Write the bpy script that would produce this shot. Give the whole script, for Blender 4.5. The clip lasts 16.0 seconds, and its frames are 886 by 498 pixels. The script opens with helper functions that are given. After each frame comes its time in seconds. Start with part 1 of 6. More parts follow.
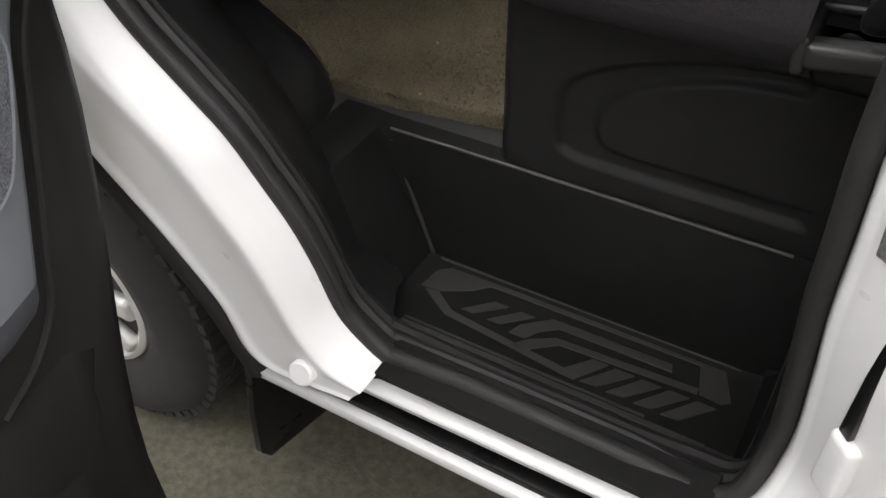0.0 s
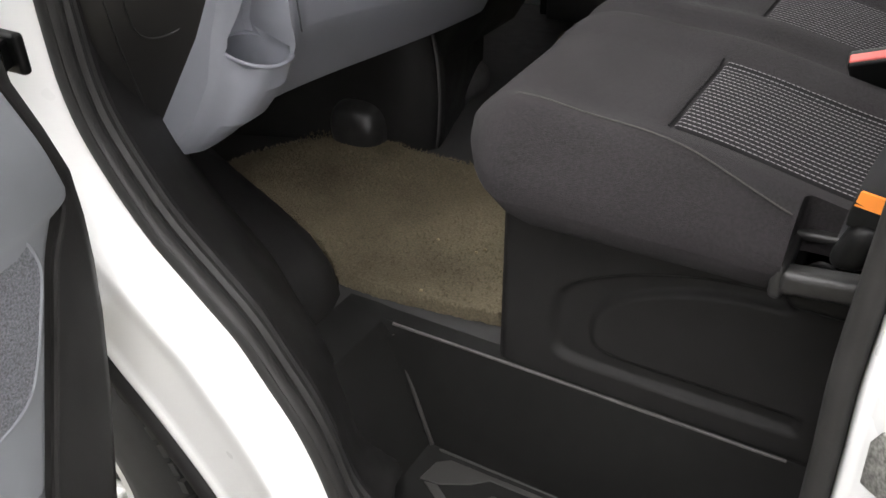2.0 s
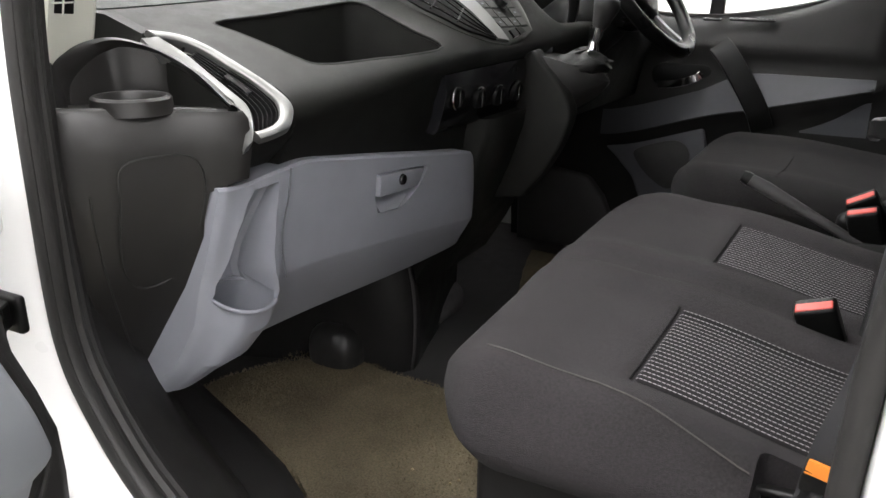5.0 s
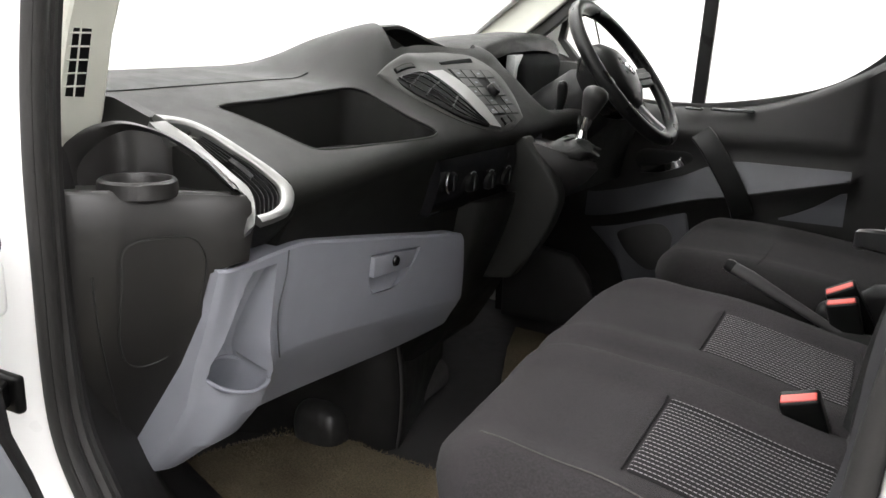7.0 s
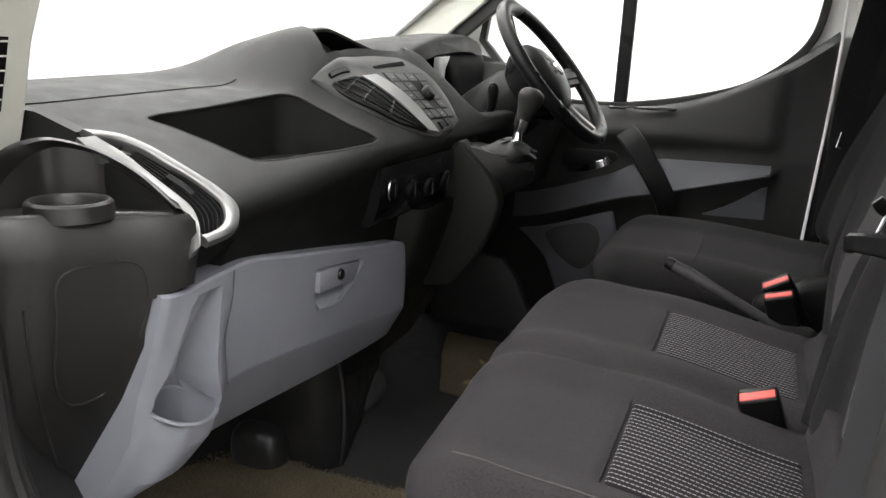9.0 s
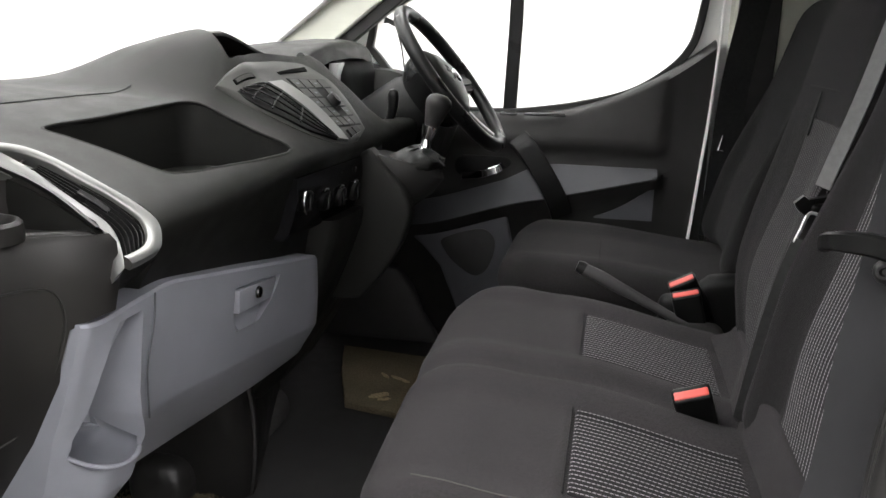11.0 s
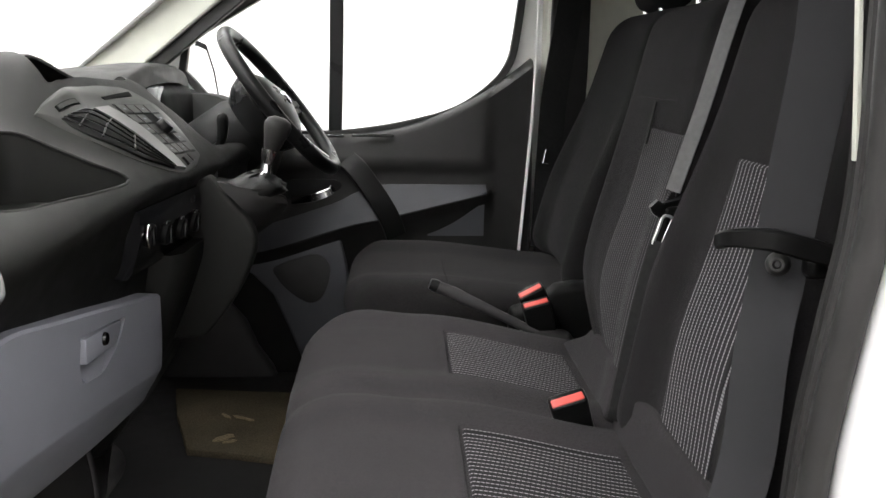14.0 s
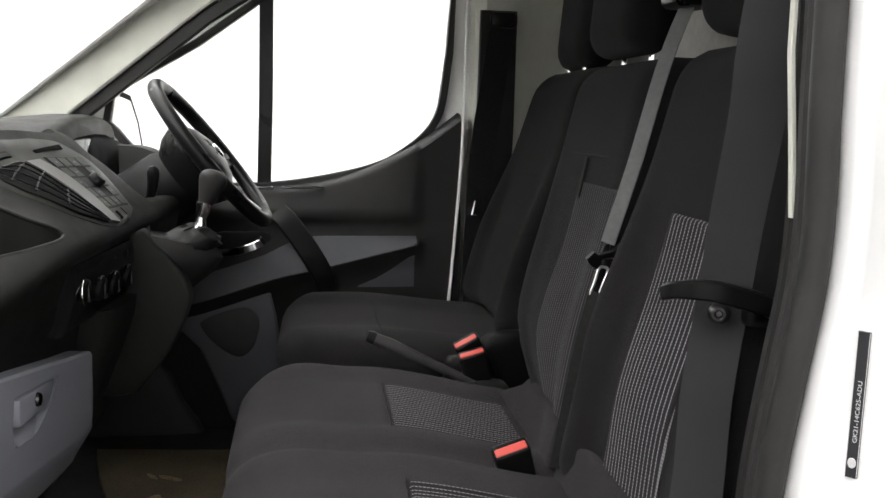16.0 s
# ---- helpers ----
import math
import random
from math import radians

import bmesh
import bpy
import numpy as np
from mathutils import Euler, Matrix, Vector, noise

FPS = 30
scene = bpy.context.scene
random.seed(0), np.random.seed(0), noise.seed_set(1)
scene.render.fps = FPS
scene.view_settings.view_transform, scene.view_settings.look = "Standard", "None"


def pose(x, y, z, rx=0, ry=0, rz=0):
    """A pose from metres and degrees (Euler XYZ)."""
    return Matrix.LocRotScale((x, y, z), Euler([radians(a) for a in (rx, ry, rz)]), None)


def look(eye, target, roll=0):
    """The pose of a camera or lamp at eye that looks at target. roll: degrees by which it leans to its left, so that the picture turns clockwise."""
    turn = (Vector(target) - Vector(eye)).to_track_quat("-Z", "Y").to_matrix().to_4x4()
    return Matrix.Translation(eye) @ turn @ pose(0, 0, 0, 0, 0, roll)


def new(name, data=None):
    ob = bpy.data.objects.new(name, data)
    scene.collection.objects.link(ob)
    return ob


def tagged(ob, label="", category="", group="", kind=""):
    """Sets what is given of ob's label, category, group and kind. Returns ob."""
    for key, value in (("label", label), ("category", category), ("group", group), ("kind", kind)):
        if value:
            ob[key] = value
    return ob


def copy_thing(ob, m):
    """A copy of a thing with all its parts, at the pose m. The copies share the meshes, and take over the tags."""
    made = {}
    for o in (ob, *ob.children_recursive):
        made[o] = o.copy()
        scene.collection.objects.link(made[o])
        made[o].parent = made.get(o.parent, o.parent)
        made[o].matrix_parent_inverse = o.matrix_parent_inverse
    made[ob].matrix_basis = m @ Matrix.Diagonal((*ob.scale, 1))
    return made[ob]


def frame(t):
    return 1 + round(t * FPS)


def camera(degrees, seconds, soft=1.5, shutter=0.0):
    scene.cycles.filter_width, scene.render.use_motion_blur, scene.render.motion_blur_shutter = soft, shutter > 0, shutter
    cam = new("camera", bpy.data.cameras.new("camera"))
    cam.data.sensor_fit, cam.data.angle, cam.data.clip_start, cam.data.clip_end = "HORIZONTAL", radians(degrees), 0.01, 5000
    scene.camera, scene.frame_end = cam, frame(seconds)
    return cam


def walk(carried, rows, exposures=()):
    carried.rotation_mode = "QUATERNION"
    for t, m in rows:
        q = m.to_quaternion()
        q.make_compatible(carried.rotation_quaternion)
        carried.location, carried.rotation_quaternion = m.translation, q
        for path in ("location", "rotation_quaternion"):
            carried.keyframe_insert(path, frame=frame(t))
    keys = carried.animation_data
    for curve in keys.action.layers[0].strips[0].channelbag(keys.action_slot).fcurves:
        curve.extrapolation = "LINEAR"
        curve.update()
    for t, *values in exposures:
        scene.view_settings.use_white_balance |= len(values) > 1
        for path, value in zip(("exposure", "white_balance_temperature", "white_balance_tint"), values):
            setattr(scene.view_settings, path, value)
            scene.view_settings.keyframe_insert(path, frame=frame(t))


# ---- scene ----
cam = camera(55.4, 16.0)
PATH = [
    (0, (0.059, -0.473, 1.288), (-0.711, 0.772, -0.075), -2.2),
    (0.5, (0.054, -0.478, 1.305), (-0.742, 0.831, 0.02), -1.5),
    (1, (0.055, -0.475, 1.321), (-0.771, 0.886, 0.111), -1.2),
    (1.5, (0.057, -0.475, 1.335), (-0.793, 0.932, 0.196), -1.2),
    (2, (0.057, -0.476, 1.354), (-0.815, 0.973, 0.287), -1.2),
    (2.5, (0.06, -0.475, 1.37), (-0.829, 1.013, 0.373), -1.1),
    (3, (0.065, -0.474, 1.393), (-0.835, 1.056, 0.471), -1.0),
    (3.5, (0.065, -0.477, 1.409), (-0.835, 1.099, 0.569), -0.6),
    (4, (0.067, -0.478, 1.421), (-0.841, 1.127, 0.647), -0.4),
    (4.5, (0.065, -0.483, 1.435), (-0.843, 1.146, 0.712), -0.2),
    (5, (0.067, -0.488, 1.439), (-0.848, 1.159, 0.769), -0.1),
    (7.5, (0.042, -0.513, 1.47), (-0.828, 1.216, 0.967), 2.1),
    (8, (0.024, -0.51, 1.469), (-0.798, 1.242, 0.966), 2.0),
    (8.5, (0.001, -0.503, 1.471), (-0.758, 1.275, 0.962), 1.5),
    (11, (-0.135, -0.487, 1.461), (-0.506, 1.418, 0.976), 1.6),
    (11.5, (-0.154, -0.48, 1.458), (-0.441, 1.442, 0.985), 1.8),
    (12, (-0.174, -0.473, 1.455), (-0.375, 1.463, 0.996), 1.6),
    (12.5, (-0.184, -0.468, 1.455), (-0.31, 1.478, 1.009), 1.2),
    (13, (-0.199, -0.465, 1.454), (-0.253, 1.486, 1.021), 1.0),
    (13.5, (-0.22, -0.465, 1.45), (-0.201, 1.489, 1.027), 0.9),
    (14, (-0.232, -0.463, 1.449), (-0.136, 1.49, 1.028), 0.7),
    (14.5, (-0.247, -0.464, 1.451), (-0.075, 1.485, 1.036), 0.7),
    (15, (-0.262, -0.467, 1.45), (-0.024, 1.481, 1.062), 0.9),
    (15.5, (-0.266, -0.47, 1.454), (0.007, 1.481, 1.109), 1.0),
    (16, (-0.271, -0.476, 1.457), (0.022, 1.479, 1.153), 1.2),
]
walk(cam, [(t, look(e, g, r)) for t, e, g, r in PATH], [(0.0, -0.40), (0.5, -0.08), (1.0, 0.18), (3.0, 0.42), (4.5, 0.48), (8.5, 0.44), (12.0, 0.30), (15.0, 0.41), (15.5, 0.40), (16.0, 0.04)])


# ---- world and light: a white photo studio with a luminous ceiling ----
world = bpy.data.worlds.new("studio_world")
scene.world = world
world.use_nodes = True
world.node_tree.nodes["Background"].inputs[0].default_value = (1, 1, 1, 1)
world.node_tree.nodes["Background"].inputs[1].default_value = 0.3
LIGHT = 5.2
X0, X1, Y0, Y1, ZG, ZC = -6.0, 5.0, -4.0, 6.0, -0.03, 3.9


# ---- materials ----
def mat(name, col, rough=0.6, metal=0.0, var=0.12, scale=30.0, bump=0.1, bscale=400.0, coat=0.0, blotch=0.1, spec=0.5, depth=0.001):
    m = bpy.data.materials.new(name)
    m.use_nodes = True
    nt = m.node_tree
    bs = nt.nodes["Principled BSDF"]
    tc = nt.nodes.new("ShaderNodeTexCoord")

    def noise_node(s, detail=4.0):
        n = nt.nodes.new("ShaderNodeTexNoise")
        n.inputs["Scale"].default_value = s
        n.inputs["Detail"].default_value = detail
        nt.links.new(tc.outputs["Object"], n.inputs["Vector"])
        return n

    fine, broad, grain = noise_node(scale), noise_node(3.0), noise_node(bscale, 2.0)

    def ramp(node, lo, hi):
        r = nt.nodes.new("ShaderNodeMapRange")
        r.inputs[1].default_value, r.inputs[2].default_value = 0.3, 0.7
        r.inputs[3].default_value, r.inputs[4].default_value = lo, hi
        nt.links.new(node.outputs[0], r.inputs[0])
        return r

    def times(a, b):
        n = nt.nodes.new("ShaderNodeMath")
        n.operation = "MULTIPLY"
        nt.links.new(a.outputs[0], n.inputs[0])
        nt.links.new(b.outputs[0], n.inputs[1])
        return n

    fac = times(ramp(fine, 1 - var, 1 + var), ramp(broad, 1 - blotch, 1 + blotch))
    mul = nt.nodes.new("ShaderNodeVectorMath")
    mul.operation = "SCALE"
    mul.inputs[0].default_value = col
    nt.links.new(fac.outputs[0], mul.inputs["Scale"])
    nt.links.new(mul.outputs[0], bs.inputs["Base Color"])
    rr = ramp(fine, max(0.02, rough * 0.88), min(1, rough * 1.12))
    nt.links.new(rr.outputs[0], bs.inputs["Roughness"])
    bs.inputs["Metallic"].default_value = metal
    bs.inputs["Specular IOR Level"].default_value = spec
    bs.inputs["Coat Weight"].default_value = coat
    bs.inputs["Coat Roughness"].default_value = 0.05
    if bump:
        b = nt.nodes.new("ShaderNodeBump")
        b.inputs["Strength"].default_value = bump
        b.inputs["Distance"].default_value = depth
        nt.links.new(grain.outputs[0], b.inputs["Height"])
        nt.links.new(b.outputs[0], bs.inputs["Normal"])
    return m


def emitter(name, col, strength):
    m = bpy.data.materials.new(name)
    m.use_nodes = True
    bs = m.node_tree.nodes["Principled BSDF"]
    bs.inputs["Base Color"].default_value = (0.8, 0.8, 0.8, 1)
    bs.inputs["Emission Color"].default_value = (*col, 1)
    bs.inputs["Emission Strength"].default_value = strength
    return m


def glass_mat(name, tint):
    m = bpy.data.materials.new(name)
    m.use_nodes = True
    bs = m.node_tree.nodes["Principled BSDF"]
    bs.inputs["Base Color"].default_value = (*tint, 1)
    bs.inputs["Roughness"].default_value = 0.0
    bs.inputs["Transmission Weight"].default_value = 1.0
    bs.inputs["IOR"].default_value = 1.02
    return m


def stripe_mat(name, dark, light, period=0.0098, dash=0.0046):
    """Woven seat cloth: pale dashed threads in rows that run along the seat."""
    m = bpy.data.materials.new(name)
    m.use_nodes = True
    nt = m.node_tree
    bs = nt.nodes["Principled BSDF"]
    tc = nt.nodes.new("ShaderNodeTexCoord")
    sep = nt.nodes.new("ShaderNodeSeparateXYZ")
    nt.links.new(tc.outputs["Object"], sep.inputs[0])

    def op(kind, a, b=None, c=None):
        n = nt.nodes.new("ShaderNodeMath")
        n.operation = kind
        for i, v in enumerate((a, b, c)):
            if v is None:
                continue
            if isinstance(v, (int, float)):
                n.inputs[i].default_value = v
            else:
                nt.links.new(v, n.inputs[i])
        return n.outputs[0]

    row = op("DIVIDE", sep.outputs[1], period)
    along = op("DIVIDE", op("ADD", sep.outputs[0], sep.outputs[2]), dash)
    in_row = op("LESS_THAN", op("FRACT", row), 0.24)
    shifted = op("ADD", along, op("MULTIPLY", op("FLOOR", row), 0.618))
    on = op("LESS_THAN", op("FRACT", shifted), 0.66)
    n = nt.nodes.new("ShaderNodeTexNoise")
    n.inputs["Scale"].default_value = 350
    nt.links.new(tc.outputs["Object"], n.inputs["Vector"])
    thread = op("MULTIPLY", op("MULTIPLY", in_row, op("ADD", op("MULTIPLY", on, 0.76), 0.24)), op("ADD", op("MULTIPLY", n.outputs[0], 1.0), 0.45))
    mix = nt.nodes.new("ShaderNodeMix")
    mix.data_type = "RGBA"
    nt.links.new(thread, mix.inputs[0])
    mix.inputs[6].default_value, mix.inputs[7].default_value = (*dark, 1), (*light, 1)
    nt.links.new(mix.outputs[2], bs.inputs["Base Color"])
    bs.inputs["Roughness"].default_value = 0.92
    bs.inputs["Specular IOR Level"].default_value = 0.2
    bs.inputs["Sheen Weight"].default_value = 0.02
    b = nt.nodes.new("ShaderNodeBump")
    b.inputs["Strength"].default_value, b.inputs["Distance"].default_value = 0.5, 0.001
    nt.links.new(thread, b.inputs["Height"])
    nt.links.new(b.outputs[0], bs.inputs["Normal"])
    return m


def cloth_mat(name, col, weave=900.0):
    m = mat(name, col, 0.95, 0, 0.27, 330, 0.8, weave, 0, 0.26, 0.08, 0.0016)
    m.node_tree.nodes["Principled BSDF"].inputs["Sheen Weight"].default_value = 0.03
    m.node_tree.nodes["Principled BSDF"].inputs["Sheen Roughness"].default_value = 0.6
    return m


M_WHITE = mat("white_body_paint", (0.82, 0.82, 0.81), 0.30, 0, 0.004, 5, 0.0, 100, 0.4, 0.004)
M_BLACK = mat("black_grained_plastic", (0.0185, 0.0178, 0.0176), 0.50, 0, 0.10, 25, 0.35, 900, 0, 0.15, 0.15, 0.0006)
M_DASH = mat("charcoal_soft_dash_plastic", (0.0118, 0.0118, 0.0109), 0.50, 0, 0.12, 25, 0.4, 800, 0, 0.14, 0.12, 0.0006)
# Glossier dash plastic, its base lightened for the light through the open door.
M_END = mat("lit_satin_charcoal_dash_end", (0.0165, 0.0156, 0.0150), 0.40, 0, 0.08, 25, 0.25, 800, 0, 0.10, 0.5, 0.0005)
M_SMOOTH = mat("satin_black_plastic", (0.0065, 0.0065, 0.0065), 0.30, 0, 0.08, 15, 0.08, 600, 0, 0.1, 0.16)
M_VENT = mat("matt_black_vent_plastic", (0.0045, 0.0045, 0.0045), 0.5, 0, 0.05, 15, 0.0, 600, 0, 0.1, 0.15)
M_PITCH = mat("deep_black_matt_plastic", (0.0022, 0.0022, 0.0022), 0.6, 0, 0.05, 15, 0.0, 600, 0, 0.1, 0.04)
M_GLOSS = mat("gloss_black_plastic", (0.010, 0.010, 0.011), 0.12, 0, 0.05, 15, 0.0, 600, 0, 0.1)
M_RUBBER = mat("black_rubber_seal", (0.024, 0.0232, 0.0225), 0.5, 0, 0.12, 40, 0.15, 500, 0, 0.2, 0.3)
M_TYRE = mat("worn_tyre_rubber", (0.022, 0.0215, 0.020), 0.8, 0, 0.2, 25, 0.3, 300, 0, 0.25)
M_GREY = mat("blue_grey_moulded_plastic", (0.240, 0.247, 0.28), 0.55, 0, 0.05, 20, 0.3, 900, 0, 0.06, 0.4, 0.0005)
M_GREYD = mat("dark_grey_moulded_plastic", (0.19, 0.20, 0.22), 0.6, 0, 0.05, 20, 0.3, 900, 0, 0.06, 0.4, 0.0005)
M_GRILLE = mat("grey_perforated_plastic", (0.13, 0.135, 0.15), 0.6, 0, 0.45, 420, 0.9, 420, 0, 0.06, 0.4, 0.003)
M_GREYX = mat("charcoal_grey_door_plastic", (0.082, 0.085, 0.096), 0.5, 0, 0.05, 20, 0.3, 900, 0, 0.06, 0.4, 0.0005)
# Paler door plastic, coloured for where light falls on the far door.
M_LITDOOR = mat("lit_grey_door_plastic", (0.058, 0.060, 0.067), 0.5, 0, 0.06, 20, 0.3, 900, 0, 0.08, 0.4, 0.0005)
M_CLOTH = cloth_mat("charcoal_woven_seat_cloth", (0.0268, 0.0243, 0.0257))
# One charcoal cloth; these darker copies hold the shade of backs and driver's seat.
M_CLOTHD = cloth_mat("shaded_woven_seat_cloth", (0.0100, 0.0091, 0.0097))
M_CLOTHM = cloth_mat("far_shaded_woven_seat_cloth", (0.0145, 0.0133, 0.0137))
M_CLOTHX = cloth_mat("deep_shaded_woven_seat_cloth", (0.0066, 0.0062, 0.0064))
M_STRIPE = stripe_mat("dashed_stripe_seat_cloth", (0.0115, 0.0100, 0.0110), (0.235, 0.222, 0.231))
M_STRIPEB = stripe_mat("dashed_stripe_back_cloth", (0.0150, 0.0135, 0.0148), (0.27, 0.255, 0.265))
# Same striped cloth, threads dimmed for the grazing light on the middle backrest.
M_STRIPEC = stripe_mat("dimmed_stripe_back_cloth", (0.0125, 0.0115, 0.0122), (0.105, 0.100, 0.104))
M_BELT = mat("grey_belt_webbing", (0.031, 0.031, 0.033), 0.85, 0, 0.12, 120, 0.5, 1500, 0, 0.08, 0.3)
M_BELTC = mat("pale_grey_belt_webbing", (0.15, 0.152, 0.15), 0.85, 0, 0.1, 120, 0.5, 1500, 0, 0.06, 0.3)
M_BELTD = mat("black_belt_webbing", (0.008, 0.008, 0.008), 0.85, 0, 0.12, 120, 0.5, 1500, 0, 0.08, 0.3)
M_CARPET = mat("khaki_pile_carpet", (0.198, 0.168, 0.114), 1.0, 0, 0.24, 260, 0.8, 700, 0, 0.42, 0.1, 0.006)
M_SILVER = mat("satin_silver_plastic", (0.24, 0.24, 0.235), 0.36, 0.8, 0.04, 20, 0.05, 900, 0, 0.05)
M_CHROME = mat("polished_chrome", (0.75, 0.75, 0.75), 0.1, 1.0, 0.03, 20, 0.0, 900, 0, 0.03)
M_STEEL = mat("bright_steel", (0.6, 0.6, 0.6), 0.3, 1.0, 0.05, 40, 0.05, 300, 0, 0.1)
M_RIM = mat("silver_painted_steel_wheel", (0.62, 0.62, 0.60), 0.35, 0.3, 0.05, 20, 0.05, 300, 0, 0.1)
M_GALV = mat("weathered_galvanised_steel", (0.34, 0.335, 0.31), 0.45, 0.6, 0.5, 260, 0.3, 300, 0, 0.3)
M_LENS = mat("instrument_glass_reflection", (0.22, 0.225, 0.225), 0.12, 0, 0.05, 15, 0.0, 600, 0, 0.1)
M_KEY = mat("grey_radio_key_plastic", (0.030, 0.031, 0.029), 0.4, 0, 0.06, 15, 0.05, 600, 0, 0.1, 0.35)
M_CREAM = mat("cream_trim_plastic", (0.57, 0.575, 0.505), 0.6, 0, 0.04, 20, 0.25, 900, 0, 0.05, 0.4, 0.0005)
M_LINER = mat("pale_grey_headliner", (0.45, 0.44, 0.41), 0.95, 0, 0.08, 60, 0.4, 500, 0, 0.08, 0.2)
M_STITCH = mat("grey_stitching", (0.060, 0.055, 0.052), 0.9, 0, 0.3, 300, 0.3, 900, 0, 0.1)
M_RED = mat("red_buckle_plastic", (0.56, 0.075, 0.062), 0.4, 0, 0.05, 40, 0.0, 300, 0, 0.05)
M_ORANGE = mat("orange_fabric_tag", (0.85, 0.26, 0.03), 0.7, 0, 0.05, 60, 0.2, 800, 0, 0.05)
M_STEP = mat("grey_ribbed_step_plastic", (0.031, 0.0298, 0.0277), 0.6, 0, 0.15, 60, 0.3, 700, 0, 0.2)
M_EDGELIT = mat("pale_step_edge_highlight", (0.085, 0.082, 0.077), 0.5, 0, 0.3, 90, 0.3, 700, 0, 0.3)
M_TRAY = mat("matt_black_step_plastic", (0.0115, 0.0112, 0.0108), 0.6, 0, 0.15, 40, 0.4, 800, 0, 0.25, 0.12, 0.0006)
M_LEATHER = mat("black_gaiter_leather", (0.008, 0.008, 0.0078), 0.5, 0, 0.2, 60, 0.4, 350, 0, 0.15, 0.16)
# Satin black whose base is lightened to stand in for gloss highlights.
M_RAIL = mat("lightened_satin_black_plastic", (0.026, 0.0255, 0.025), 0.34, 0, 0.2, 60, 0.1, 500, 0, 0.2, 0.5)
M_FLOOR = mat("worn_black_rubber_floor", (0.040, 0.039, 0.0385), 0.6, 0, 0.2, 30, 0.3, 500, 0, 0.3, 0.22, 0.0008)
M_TRIM = mat("dark_grey_pillar_plastic", (0.040, 0.0385, 0.039), 0.5, 0, 0.1, 30, 0.35, 900, 0, 0.12, 0.4, 0.0005)
M_CONSOLE = mat("dark_console_plastic", (0.0180, 0.0174, 0.0172), 0.42, 0, 0.1, 25, 0.3, 800, 0, 0.12, 0.16, 0.0006)
M_CONC = mat("stained_concrete_floor", (0.098, 0.091, 0.068), 0.8, 0, 0.26, 60, 0.5, 120, 0, 0.30, 0.3, 0.004)
M_WALL = mat("white_studio_wall_paint", (0.86, 0.86, 0.86), 0.8, 0, 0.01, 5, 0.05, 200, 0, 0.01)
M_RADIO = mat("pewter_radio_fascia", (0.030, 0.0302, 0.0278), 0.40, 0.15, 0.05, 20, 0.1, 900, 0, 0.06, 0.25)
M_LABEL = mat("black_sticker", (0.02, 0.02, 0.022), 0.5, 0, 0.05, 40, 0.0, 300, 0, 0.05)
M_PRINT = mat("pale_print", (0.6, 0.6, 0.6), 0.6, 0, 0.02, 40, 0.0, 300, 0, 0.02)
M_SCUFF = mat("tan_scuffed_pile", (0.42, 0.34, 0.21), 1.0, 0, 0.4, 160, 0.8, 600, 0, 0.3, 0.1)
M_GLASS = glass_mat("clear_window_glass", (0.97, 0.99, 0.97))
M_MIRROR = mat("mirror_glass", (0.9, 0.9, 0.9), 0.02, 1.0, 0.0, 5, 0.0, 100, 0, 0.0)
M_LAMP = emitter("luminous_ceiling_fabric", (1.0, 0.98, 0.985), LIGHT)


# ---- building helpers ----
WORLD_AT = {}


def thing(name, at, label, category, group="", kind=""):
    ob = new(name)
    ob.location = at
    ob.empty_display_size = 0.1
    WORLD_AT[ob.name] = Vector(at)
    return tagged(ob, label, category, group, kind)


def part(name, bm, material, parent=None, label="", sharp=38, category="", kind="", group=""):
    me = bpy.data.meshes.new(name)
    bmesh.ops.recalc_face_normals(bm, faces=bm.faces)
    bm.to_mesh(me)
    bm.free()
    me.materials.append(material)
    for p in me.polygons:
        p.use_smooth = True
    me.set_sharp_from_angle(angle=radians(sharp))
    ob = new(name, me)
    WORLD_AT[ob.name] = Vector((0, 0, 0))
    if parent is not None:
        ob.parent = parent
        ob.location = -WORLD_AT[parent.name]
    return tagged(ob, label, category, group, kind)


def join(bm, *others):
    for o in others:
        me = bpy.data.meshes.new("tmp")
        o.to_mesh(me)
        o.free()
        bm.from_mesh(me)
        bpy.data.meshes.remove(me)
    return bm


def cut(ob, *cutters, own=False):
    """Take solid shapes out of a mesh object for good."""
    for bm in cutters:
        me = bpy.data.meshes.new("tmp")
        bmesh.ops.recalc_face_normals(bm, faces=bm.faces)
        bm.to_mesh(me)
        bm.free()
        tool = new("tmp_tool", me)
        mod = ob.modifiers.new("cut", "BOOLEAN")
        mod.object, mod.operation, mod.solver, mod.use_self = tool, "DIFFERENCE", "EXACT", own
        tool.location = (0, 0, 0)
        saved, parent_of = ob.location.copy(), ob.parent
        ob.parent, ob.location = None, (0, 0, 0)
        bpy.context.view_layer.update()
        done = bpy.data.meshes.new_from_object(ob.evaluated_get(bpy.context.evaluated_depsgraph_get()))
        ob.modifiers.remove(mod)
        old, ob.data = ob.data, done
        name = old.name
        bpy.data.meshes.remove(old)
        done.name = name
        ob.parent, ob.location = parent_of, saved
        bpy.data.objects.remove(tool)
        bpy.data.meshes.remove(me)
        for p in ob.data.polygons:
            p.use_smooth = True
        ob.data.set_sharp_from_angle(angle=radians(38))
    return ob


